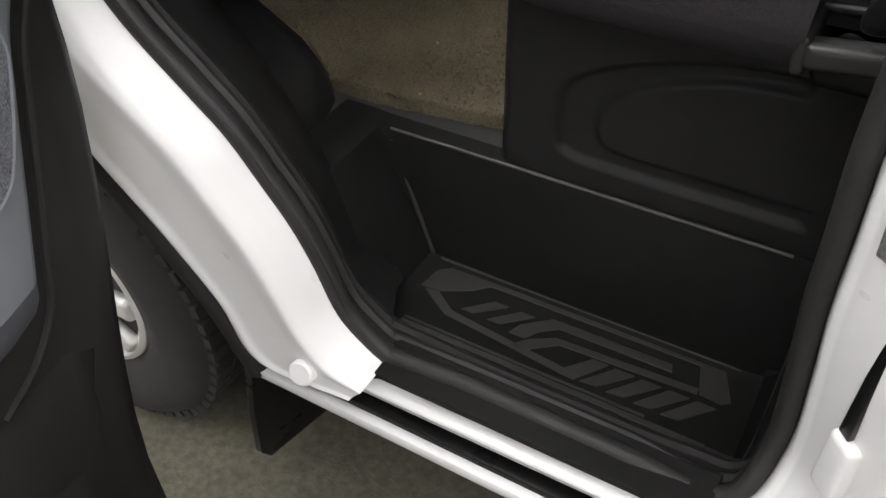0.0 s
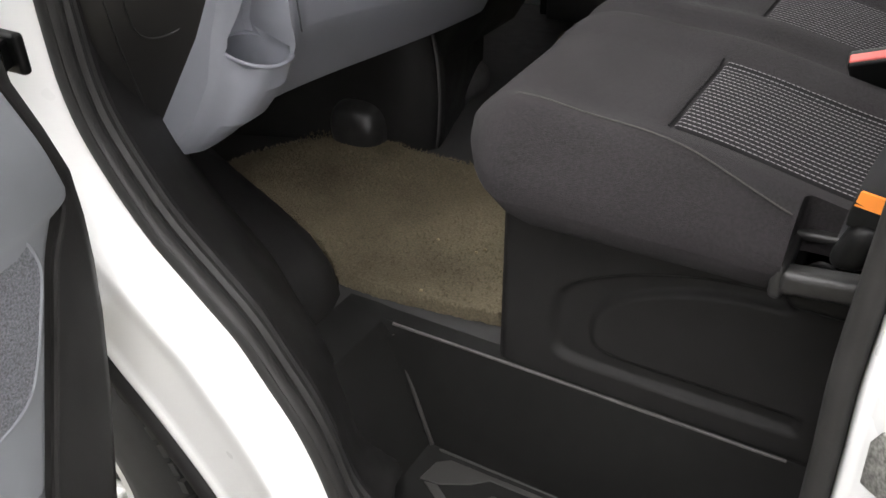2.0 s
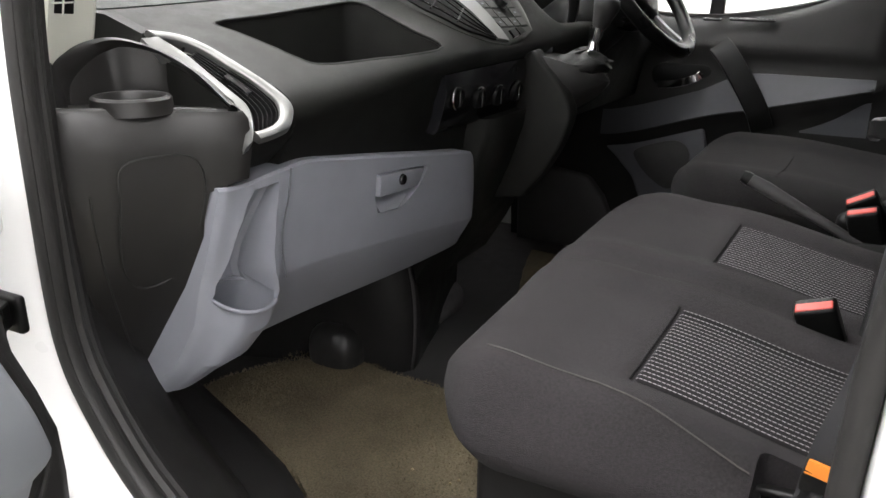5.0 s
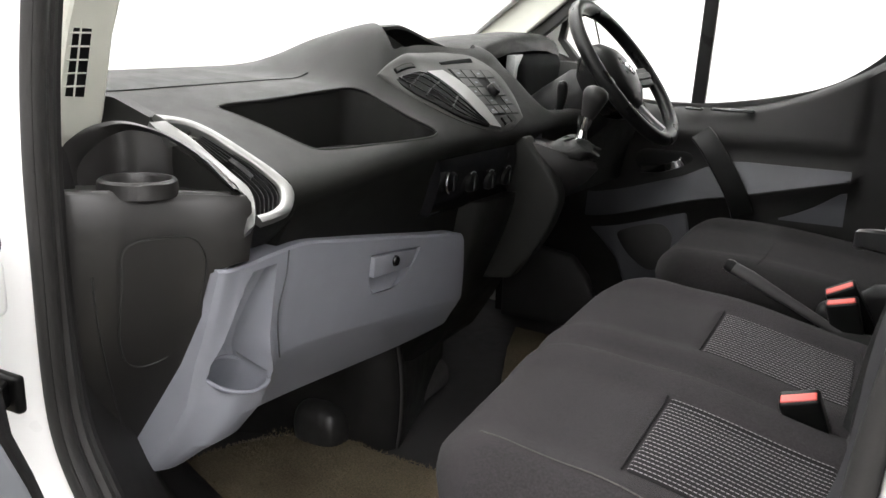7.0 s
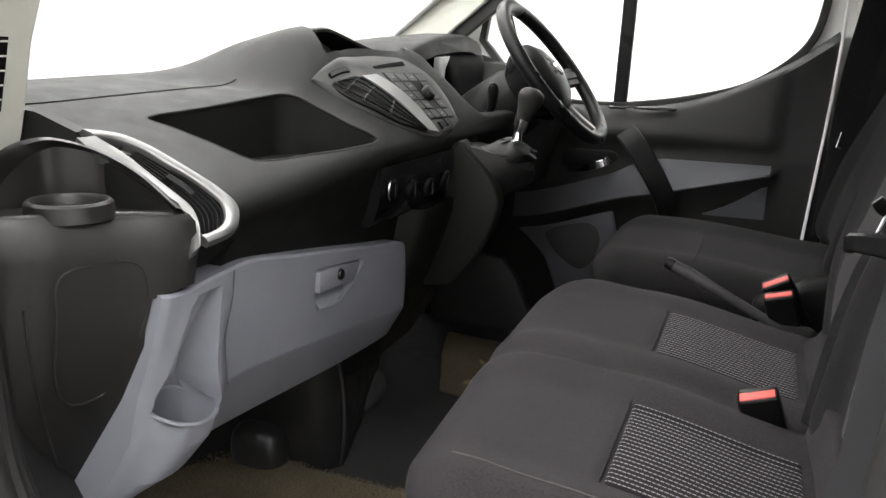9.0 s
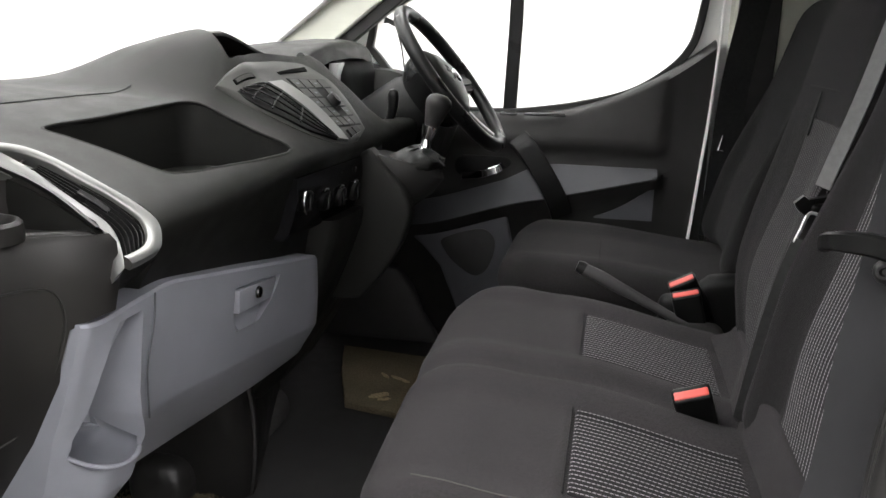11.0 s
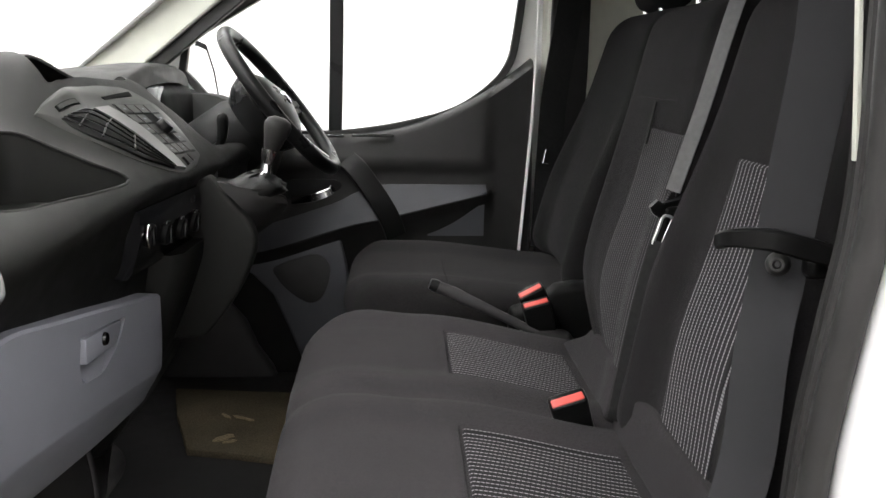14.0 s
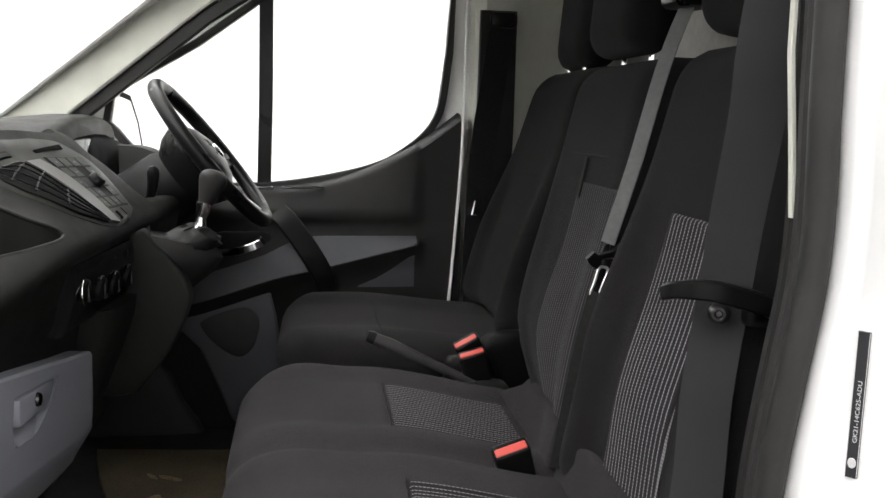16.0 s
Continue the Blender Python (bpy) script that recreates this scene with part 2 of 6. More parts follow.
def spl(pts, n=6, closed=False):
    """Points of a smooth curve through the given ones."""
    p = [Vector(q) for q in pts]
    out, count = [], len(p)
    for i in range(count if closed else count - 1):
        a = p[(i - 1) % count] if closed or i else p[0] * 2 - p[1]
        b, c = p[i], p[(i + 1) % count]
        d = p[(i + 2) % count] if closed or i + 2 < count else c * 2 - b
        for k in range(n):
            t = k / n
            out.append(0.5 * (2 * b + (c - a) * t + (2 * a - 5 * b + 4 * c - d) * t * t + (3 * b - a - 3 * c + d) * t ** 3))
    if not closed:
        out.append(p[-1])
    return out


def loft(rings, closed=True, caps=True, wrap=False):
    bm = bmesh.new()
    rows = [[bm.verts.new(v) for v in r] for r in rings]
    n = len(rings[0])
    last = len(rows) if wrap else len(rows) - 1
    for i in range(last):
        a, b = rows[i], rows[(i + 1) % len(rows)]
        for j in range(n if closed else n - 1):
            k = (j + 1) % n
            bm.faces.new((a[j], a[k], b[k], b[j]))
    if caps and closed and not wrap:
        bm.faces.new(rows[0])
        bm.faces.new(rows[-1])
    return bm


def sheet(rows, thick, towards):
    """A curved panel with thickness: rows of points, and the way to its back."""
    d = Vector(towards).normalized() * thick
    front = [[Vector(p) for p in r] for r in rows]
    rings = [r + [p + d for p in reversed(r)] for r in front]
    return loft(rings)


def section_sweep(path, half_w, half_t, side, closed=False, bev=0.25):
    """A flat bar along a path: half width along side, half thickness across; side is one way or one a point."""
    path = [Vector(p) for p in path]
    rings = []
    for i, p in enumerate(path):
        a = path[i - 1] if i or closed else p
        b = path[(i + 1) % len(path)] if i + 1 < len(path) or closed else p
        t = (b - a).normalized()
        s = Vector(side[i] if isinstance(side, list) else side)
        s = (s - t * s.dot(t)).normalized()
        n = t.cross(s)
        w = half_w[i] if isinstance(half_w, list) else half_w
        c = half_t * bev
        rings.append([p + s * x + n * y for x, y in ((w, -half_t + c), (w, half_t - c), (w - c, half_t), (-w + c, half_t), (-w, half_t - c), (-w, -half_t + c), (-w + c, -half_t), (w - c, -half_t))])
    return loft(rings, wrap=closed)


def tube(path, r, n=10, closed=False, squash=1.0):
    path = [Vector(p) for p in path]
    rings, ref = [], None
    for i, p in enumerate(path):
        a = path[i - 1] if i or closed else p
        b = path[(i + 1) % len(path)] if i + 1 < len(path) or closed else p
        t = (b - a).normalized()
        if ref is None:
            ref = t.orthogonal().normalized()
        ref = (ref - t * ref.dot(t)).normalized()
        o = t.cross(ref)
        q = r[i] if isinstance(r, list) else r
        rings.append([p + (ref * math.cos(u) + o * math.sin(u) * squash) * q for u in (2 * math.pi * k / n for k in range(n))])
    return loft(rings, wrap=closed)


def rbox(lo, hi, r, n=10, deform=None):
    """A box with well-rounded edges, finely divided, that deform may push about."""
    lo, hi = Vector(lo), Vector(hi)
    r = Vector((r, r, r)) if isinstance(r, (int, float)) else Vector(r)
    r = Vector([min(r[i], (hi[i] - lo[i]) / 2 - 1e-4) for i in range(3)])

    def stations(i):
        a, b = lo[i], hi[i]
        ends = [a + r[i] * (1 - math.cos(k / 4 * math.pi / 2)) for k in range(5)]
        mids = [a + r[i] + (b - a - 2 * r[i]) * k / n for k in range(1, n)]
        return ends + mids + [a + b - e for e in reversed(ends)]

    st = [stations(i) for i in range(3)]
    bm, seen = bmesh.new(), {}

    def vert(p):
        key = tuple(round(c, 6) for c in p)
        if key not in seen:
            inner = Vector([min(max(p[i], lo[i] + r[i]), hi[i] - r[i]) for i in range(3)])
            d = Vector([(p[i] - inner[i]) / r[i] for i in range(3)])
            if d.length > 1e-6:
                m = max(abs(c) for c in d)
                d = d.normalized() * (1.0 if m > 0.999 else m)
            q = Vector([inner[i] + d[i] * r[i] for i in range(3)])
            if deform:
                q = Vector(deform(q))
            seen[key] = bm.verts.new(q)
        return seen[key]

    for axis in range(3):
        u, v = (axis + 1) % 3, (axis + 2) % 3
        for value in (lo[axis], hi[axis]):
            for i in range(len(st[u]) - 1):
                for j in range(len(st[v]) - 1):
                    quad = []
                    for a, b in ((i, j), (i + 1, j), (i + 1, j + 1), (i, j + 1)):
                        p = [0, 0, 0]
                        p[axis], p[u], p[v] = value, st[u][a], st[v][b]
                        quad.append(vert(p))
                    if len(set(quad)) == 4:
                        bm.faces.new(quad)
    return bm


def box(lo, hi, bev=0.004, seg=2):
    bm = bmesh.new()
    bmesh.ops.create_cube(bm, size=1)
    lo, hi = Vector(lo), Vector(hi)
    for v in bm.verts:
        v.co = Vector([(lo[i] + hi[i]) / 2 + v.co[i] * (hi[i] - lo[i]) for i in range(3)])
    if bev:
        bmesh.ops.bevel(bm, geom=bm.edges[:], offset=bev, segments=seg, profile=0.5, affect="EDGES", clamp_overlap=True)
    return bm


def prism(pts, plane, a, b, bev=0.004, seg=2):
    """A flat outline in plane 'xy', 'xz' or 'yz', pushed from a to b along the third axis."""
    bm = bmesh.new()

    def put(p, w):
        if plane == "xy":
            return (p[0], p[1], w)
        if plane == "xz":
            return (p[0], w, p[1])
        return (w, p[0], p[1])

    lows, highs = [bm.verts.new(put(p, a)) for p in pts], [bm.verts.new(put(p, b)) for p in pts]
    n = len(pts)
    bm.faces.new(lows)
    bm.faces.new(highs)
    for i in range(n):
        bm.faces.new((lows[i], lows[(i + 1) % n], highs[(i + 1) % n], highs[i]))
    bmesh.ops.recalc_face_normals(bm, faces=bm.faces)
    if bev:
        rim = [e for e in bm.edges if len(e.link_faces) == 2 and e.calc_face_angle(0) > 0.6]
        bmesh.ops.bevel(bm, geom=rim, offset=bev, segments=seg, profile=0.5, affect="EDGES", clamp_overlap=True)
    return bm


def revolve(profile, at, axis, n=32):
    """Turn (radius, height) pairs about an axis through a place."""
    axis = Vector(axis).normalized()
    u = axis.orthogonal().normalized()
    v = axis.cross(u)
    at = Vector(at)
    rings = [[at + axis * h + (u * math.cos(k) + v * math.sin(k)) * max(r, 1e-4) for k in (2 * math.pi * i / n for i in range(n))] for r, h in profile]
    return loft(rings)


def oriented(bm, m):
    bmesh.ops.transform(bm, matrix=m, verts=bm.verts)
    return bm


def smooth01(t):
    t = min(max(t, 0.0), 1.0)
    return t * t * (3 - 2 * t)


def mix(a, b, t):
    return a + (b - a) * t


# ---- the studio ----
part("ground", box((X0, Y0, ZG - 0.2), (X1, Y1, ZG), 0), M_CONC, None, "stained grey-brown concrete studio floor", 38, "floor", "structure")
for nm, lo, hi in (("wall_north", (X0, Y1, ZG), (X1, Y1 + 0.2, ZC)), ("wall_south", (X0, Y0 - 0.2, ZG), (X1, Y0, ZC)),
                   ("wall_west", (X0 - 0.2, Y0, ZG), (X0, Y1, ZC)), ("wall_east", (X1, Y0, ZG), (X1 + 0.2, Y1, ZC))):
    part(nm, box(lo, hi, 0), M_WALL, None, "plain white painted studio wall", 38, "wall", "structure")
part("ceiling", box((X0, Y0, ZC), (X1, Y1, ZC + 0.2), 0), M_WALL, None, "plain white studio ceiling", 38, "ceiling", "structure")
panel = thing("ceiling_light", (-1.6, 0.8, ZC - 0.06), "large luminous fabric light panel under the ceiling", "ceiling light", "studio light panels")
part("diffuser", box((-2.5, -3.5, ZC - 0.06), (-0.7, 5.2, ZC - 0.02), 0.01), M_LAMP, panel)
part("light_frame", join(box((-2.56, -3.56, ZC - 0.05), (-2.5, 5.26, ZC), 0), box((-0.7, -3.56, ZC - 0.05), (-0.64, 5.26, ZC), 0)), M_WALL, panel)
for k in (-1, 1, 2):
    copy_thing(panel, Matrix.Translation((-1.6 + 2.45 * k, 0.8, ZC - 0.06)))


# ---- the van's shell ----
van = thing("van", (-0.3, 1.0, ZG), "white panel van with its passenger door standing open", "van")

# outline of the door opening, in x and z, from the top of the front pillar down, along the sill and up the rear pillar
FRONT_EDGE = [(-0.659, 1.62), (-0.697, 1.45), (-0.713, 1.33), (-0.717, 1.20), (-0.718, 1.09), (-0.712, 1.02), (-0.690, 0.962), (-0.635, 0.88), (-0.565, 0.813), (-0.522, 0.772), (-0.485, 0.720), (-0.453, 0.672), (-0.430, 0.622), (-0.406, 0.555), (-0.374, 0.520), (-0.345, 0.500)]
REAR_EDGE = [(0.015, 0.496), (0.050, 0.499), (0.077, 0.525), (0.088, 0.587), (0.083, 0.68), (0.076, 0.76), (0.073, 0.85), (0.070, 0.93), (0.072, 1.03), (0.075, 1.12), (0.079, 1.19), (0.089, 1.27), (0.098, 1.335), (0.100, 1.40), (0.096, 1.51), (0.090, 1.80)]
front_curve = [(p.x, p.y) for p in spl([(x, z, 0) for x, z in FRONT_EDGE], 6)]
rear_curve = [(p.x, p.y) for p in spl([(x, z, 0) for x, z in REAR_EDGE], 6)]


def fold_in(z):
    """Folds the seal's inner lips further round the front pillar, higher up."""
    return mix(1.0, 1.3, smooth01((z - 1.06) / 0.16))


def inward(z):
    """How far the rear edge still has to swing in from the sill's plane."""
    return 0.040 * (1 - smooth01((z - 0.495) / 0.09))


# front wing and pillar skin between the wheel arch and the door opening
arch = [(p.x, p.y) for p in spl([(-0.512, 0.44, 0), (-0.556, 0.535, 0), (-0.610, 0.612, 0), (-0.66, 0.668, 0), (-0.73, 0.740, 0), (-0.86, 0.825, 0), (-1.05, 0.865, 0)], 6)]


def wing_skin():
    edge = front_curve
    rows = []
    outer = [(-0.90, 1.62), (-0.95, 1.45), (-0.97, 1.33), (-0.98, 1.20), (-0.98, 1.08), (-0.975, 1.0), (-0.95, 0.905), (-0.86, 0.838)]
    far = [(p.x, p.y) for p in spl([(x, z, 0) for x, z in outer + [(-0.80, 0.795), (-0.72, 0.735), (-0.68, 0.692), (-0.642, 0.651), (-0.605, 0.608), (-0.557, 0.543), (-0.515, 0.455), (-0.37, 0.468)]], 6)]
    for (ax, az), (bx, bz) in zip(edge, far):
        row = []
        for k in range(29):
            t = k / 28
            y = 0.045 - 0.054 * smooth01(t / 0.20) + 0.0025 * smooth01((t - 0.22) / 0.18) * (1 - smooth01((t - 0.80) / 0.10)) - 0.0015 * smooth01((t - 0.84) / 0.07) + 0.008 * smooth01((t - 0.95) / 0.05)
            row.append((mix(ax, bx, t), y, mix(az, bz, t)))
        rows.append(row)
    return sheet(rows, 0.012, (-0.3, 1, 0))


part("front_wing", wing_skin(), M_WHITE, van, "white painted inner wing and pillar", 60)
part("wheel_arch_lip", tube([(x - 0.013, 0.004, z - 0.012) for x, z in arch], 0.019, 10, squash=0.9), M_BLACK, van, "black wheel arch lip")
part("wheel_arch_liner", section_sweep([(x - 0.012, 0.06, z - 0.022) for x, z in arch], 0.07, 0.008, (0, 1, 0)), M_BLACK, van, "black plastic wheel arch liner")
part("sill_rail", box((-0.528, -0.004, 0.411), (0.9, 0.012, 0.431), 0.005), M_WHITE, van)
part("sill_groove", box((-0.52, 0.010, 0.395), (0.9, 0.035, 0.440), 0.003), M_SMOOTH, van, "black sill groove")
part("sill_flange", section_sweep([(-0.50, 0.036, 0.448), (-0.40, 0.034, 0.462), (0.06, 0.034, 0.470), (0.9, 0.034, 0.470)], 0.016, 0.010, (0, 1, 0.35)), M_WHITE, van, "white painted sill flange")
part("sill_cap", revolve([(0.001, 0.006), (0.014, 0.006), (0.017, 0.003), (0.017, -0.01)], (-0.432, -0.014, 0.489), (0.1, -0.9, 0.4), 20), M_WHITE, van, "round white plastic jacking cap")
part("lower_body", box((-0.50, 0.16, 0.25), (0.9, 0.24, 0.40), 0.01), M_BLACK, van)
PILLAR_STEPS = ((0.007, 0.098), (0.0095, 0.084), (0.012, 0.0775), (0.017, 0.0755), (0.020, 0.071), (0.028, 0.0615), (0.050, 0.037), (0.066, 0.020), (0.080, 0.009), (0.100, 0.002), (0.14, -0.003), (0.8, 0.0))
part("rear_pillar", sheet([[(mix(x, 0.089, smooth01((z - 1.05) / 0.1) * smooth01((dx - 0.020) / 0.008)) + dx, y - inward(z) * max(0.0, 1 - dx / 0.1), z) for dx, y in PILLAR_STEPS] for x, z in rear_curve], 0.02, (0.5, 1, 0)), M_WHITE, van, "white painted rear door pillar", 60)
STRIKER = Matrix.Translation((0.110, 0.050, 0.89)) @ Matrix.Rotation(-0.85, 4, "Z")
part("striker", oriented(prism([(-0.018, -0.030), (0.016, -0.022), (0.020, 0.020), (0.012, 0.030), (-0.014, 0.026), (-0.021, 0.010)], "xz", -0.004, 0.004, 0.0015), STRIKER), M_GALV, van, "weathered steel striker plate")
part("door_buffer", oriented(rbox((-0.016, -0.012, 0.615), (0.016, 0.008, 0.690), 0.007, 5), Matrix.Translation((0.134, 0.036, 0)) @ Matrix.Rotation(-0.85, 4, "Z")), M_WHITE, van, "white plastic door buffer")
part("pillar_slot", oriented(prism([(-0.007, 0.690), (0.007, 0.690), (0.006, 0.830), (-0.001, 0.840), (-0.006, 0.760)], "xz", -0.003, 0.004, 0.0015), Matrix.Translation((0.128, 0.037, 0)) @ Matrix.Rotation(-0.85, 4, "Z")), M_SMOOTH, van, "black slot in the pillar")
part("grommet", revolve([(0.001, 0.004), (0.010, 0.004), (0.014, 0.006), (0.018, 0.002), (0.019, -0.006)], (-0.722, -0.012, 1.245), (0.35, -0.94, 0), 24), M_RUBBER, van, "black rubber grommet in the pillar")
# roof, far side, cargo shell and bonnet close the cab
part("roof", rbox((-0.45, 0.02, 1.90), (3.2, 1.97, 1.99), 0.05, 6), M_WHITE, van)
part("headliner", box((-0.42, 0.10, 1.86), (0.44, 1.88, 1.895), 0.01), M_LINER, van, "pale grey cloth headliner")
part("cargo_side", box((0.91, 0.0, 0.40), (3.2, 0.05, 1.92), 0.01), M_WHITE, van)
part("far_side", box((0.32, 1.93, 0.40), (3.2, 1.98, 1.92), 0.01), M_WHITE, van)
part("tail", box((3.2, 0.0, 0.40), (3.25, 1.98, 1.95), 0.01), M_WHITE, van)
part("floor_pan", box((-1.5, 0.10, 0.24), (3.2, 1.90, 0.40), 0.02), M_BLACK, van)
part("bonnet", sheet([[(-1.30, y, 1.33), (-1.6, y, 1.26), (-1.95, y, 1.08), (-2.1, y, 0.75), (-2.1, y, 0.35)] for y in (0.06, 0.4, 1.0, 1.6, 1.92)], 0.04, (0.4, 0, -1)), M_WHITE, van)
part("far_wing", box((-2.05, 1.90, 0.35), (-0.85, 1.97, 1.20), 0.03), M_WHITE, van)
part("near_wing", box((-2.05, 0.02, 0.80), (-0.99, 0.08, 1.22), 0.02), M_WHITE, van)
for ya in (0.16, 1.80):
    s = 1 if ya < 1 else -1
    part("front_pillar", section_sweep([(-1.28, ya, 1.32), (-1.06, ya + 0.0 * s, 1.45), (-0.69, ya + 0.03 * s, 1.74), (-0.45, ya + 0.05 * s, 1.90)], 0.05, 0.02, (0, 1, 0)), M_WHITE, van)
part("windscreen", sheet([[(-1.30, y, 1.34), (-0.88, y, 1.62), (-0.46, y, 1.90)] for y in (0.20, 1.0, 1.78)], 0.005, (-0.6, 0, 0.8)), M_GLASS, van, "clear windscreen").visible_shadow = False

# front wheel
wheel = part("wheel", revolve([(0.02, 0.02), (0.165, 0.02), (0.188, 0.0), (0.198, 0.004), (0.202, 0.02), (0.202, 0.17), (0.02, 0.17)], (-1.04, 0.055, 0.31), (0, 1, 0), 48), M_RIM, van, "silver steel wheel")
part("tyre", revolve([(0.198, 0.012), (0.212, -0.004), (0.255, -0.016), (0.300, -0.013), (0.322, -0.002), (0.334, 0.018), (0.340, 0.05), (0.340, 0.165), (0.330, 0.200), (0.30, 0.215), (0.216, 0.20), (0.212, 0.10)], (-1.04, 0.055, 0.31), (0, 1, 0), 96), M_TYRE, wheel, "worn black road tyre")
for k in range(64):
    a = 2 * math.pi * k / 64
    if math.cos(a) < -0.15:
        continue
    m = Matrix.Translation((-1.04, 0.0, 0.31)) @ Matrix.Rotation(a, 4, "Y")
    part("tread_block", oriented(join(box((0.329, 0.062, -0.011), (0.3435, 0.098, 0.011), 0), box((0.336, 0.106, -0.013), (0.3435, 0.150, 0.009), 0), box((0.336, 0.158, -0.011), (0.3435, 0.205, 0.011), 0)), m), M_TYRE, wheel)
for k in range(10):
    a = 2 * math.pi * k / 10
    m = Matrix.Translation((-1.04, 0.052, 0.31)) @ Matrix.Rotation(a, 4, "Y")
    part("spoke", oriented(rbox((0.05, -0.006, -0.024), (0.185, 0.018, 0.024), 0.011, 3), m), M_RIM, wheel)
part("hub_cap", revolve([(0.001, -0.022), (0.04, -0.02), (0.06, -0.006), (0.06, 0.02)], (-1.04, 0.052, 0.31), (0, 1, 0), 32), M_RIM, wheel)
part("mud_flap", sheet([[(-0.60, 0.05, 0.34), (-0.60, 0.22, 0.34)], [(-0.625, 0.05, 0.20), (-0.615, 0.23, 0.20)], [(-0.65, 0.06, 0.06), (-0.62, 0.23, 0.06)], [(-0.66, 0.085, 0.01), (-0.63, 0.22, 0.01)]], 0.012, (-1, 0, 0)), M_SMOOTH, van, "black rubber mud flap")
part("flap_stay", tube([(-0.585, 0.055, 0.40), (-0.597, 0.05, 0.33)], 0.004, 6), M_STEEL, van)

# rubber seal round the opening: a bulb and a lip
bulb = [(x, 0.052, z) for x, z in front_curve] + [(x, 0.058, 0.500) for x in (-0.25, -0.15, -0.05)] + [(x - 0.004, 0.098 - inward(z), z) for x, z in rear_curve]
seal = thing("door_seal", (-0.3, 0.06, 0.48), "black rubber seal round the open doorway", "door seal")
part("bulb", tube(bulb, [0.013] * (len(front_curve) + 3) + [0.0115] * len(rear_curve), 10), M_RUBBER, seal)
lip = [(x - 0.012 * fold_in(z), 0.080, z - 0.002) for x, z in front_curve] + [(x, 0.086, 0.494) for x in (-0.25, -0.15, -0.05)] + [(x - 0.002, 0.118 - inward(z), z) for x, z in rear_curve]
part("inner_lip", tube(lip, 0.009, 8), M_RUBBER, seal)
strip = [[(x + 0.010, 0.043, z + 0.003), (x - 0.006, 0.068, z), (x - 0.018 * fold_in(z), 0.090, z - 0.003), (x - 0.036 * fold_in(z), 0.110, z - 0.006)] for x, z in front_curve]
strip += [[(x, 0.060, 0.490), (x, 0.082, 0.486), (x, 0.105, 0.476), (x, 0.122, 0.455)] for x in (-0.25, -0.15, -0.05)]
strip += [[(x + 0.002, 0.094 - inward(z), z), (x + 0.006, 0.108 - inward(z), z), (x + 0.008, 0.124 - inward(z), z), (x + 0.010, 0.150 - inward(z), z)] for x, z in rear_curve]
part("carrier", sheet(strip, 0.006, (0, 1, -0.3)), M_RUBBER, seal, "", 60)
lip2 = [(x - 0.026 * fold_in(z), 0.098, z - 0.004) for x, z in front_curve] + [(x, 0.104, 0.482) for x in (-0.25, -0.15, -0.05)] + [(x + 0.004, 0.138 - inward(z), z) for x, z in rear_curve]
part("trim_edge", tube(lip2, 0.010, 8), M_BLACK, seal)

# ---- cab floor, entry step and wheelhouse ----
part("floor", prism([(-1.22, 0.10), (-0.575, 0.10), (-0.560, 0.317), (-0.513, 0.319), (0.44, 0.317), (0.44, 1.86), (-1.22, 1.86)], "xy", 0.50, 0.615, 0.008), M_FLOOR, None, "black moulded rubber cab floor", 38, "floor", "structure")
step = thing("entry_step", (-0.2, 0.2, 0.40), "black moulded plastic entry step with a grey tread pattern", "step")


def step_tray():
    rows = []
    xs = [(-0.600, 0.621), (-0.548, 0.622), (-0.526, 0.616), (-0.512, 0.598), (-0.452, 0.447), (-0.440, 0.428), (-0.418, 0.420), (-0.2, 0.420), (0.02, 0.420), (0.052, 0.424), (0.066, 0.445), (0.072, 0.60), (0.085, 0.625)]
    for x, z in xs:
        low = z < 0.5 and -0.44 < x < 0.06
        base = 0.42 if low else z
        inner = 0.317
        row = [(x, 0.072, max(0.497, min(z, 0.50))), (x, 0.090, max(0.497, min(z, 0.50)) - 0.002), (x, 0.108, max(0.470, min(z, 0.5))), (x, 0.118, max(base, 0.43) if low else z), (x, 0.130, z)]
        row += [(x, 0.21, z), (x, 0.287, z), (x, 0.300, z + (0.006 if low else 0)), (x, 0.304, max(z, 0.44)), (x, 0.314, max(z, 0.604)), (x, 0.320, max(z, 0.618)), (x, 0.345, max(z, 0.620))]
        rows.append(row)
    return sheet(rows, 0.008, (0, 0, -1))


part("tray", step_tray(), M_TRAY, step, "black step tray", 30)
part("scuff_plate", section_sweep([(-0.362, 0.050, 0.488), (-0.345, 0.050, 0.498), (-0.2, 0.050, 0.500), (0.02, 0.050, 0.500), (0.05, 0.05, 0.505)], 0.028, 0.006, (0, 1, 0.1)), M_TRAY, step, "black sill scuff plate")


# Pale beads stand in for the highlights along the step's edges.
part("edge_bead", tube([(-0.506, 0.316, 0.618), (-0.3, 0.3165, 0.619), (0.037, 0.3165, 0.619)], 0.0022, 8), M_EDGELIT, step, "pale bead for the highlight on the step edge")
part("edge_bead", tube([(-0.504, 0.3125, 0.602), (-0.475, 0.307, 0.53), (-0.4465, 0.301, 0.455), (-0.434, 0.297, 0.430)], 0.003, 8), M_STEP, step, "pale bead for the highlight on the step edge")
part("edge_bead", tube([(-0.436, 0.298, 0.424), (-0.2, 0.299, 0.423), (0.045, 0.300, 0.424)], 0.0025, 8), M_STEP, step, "pale bead for the highlight on the step edge")
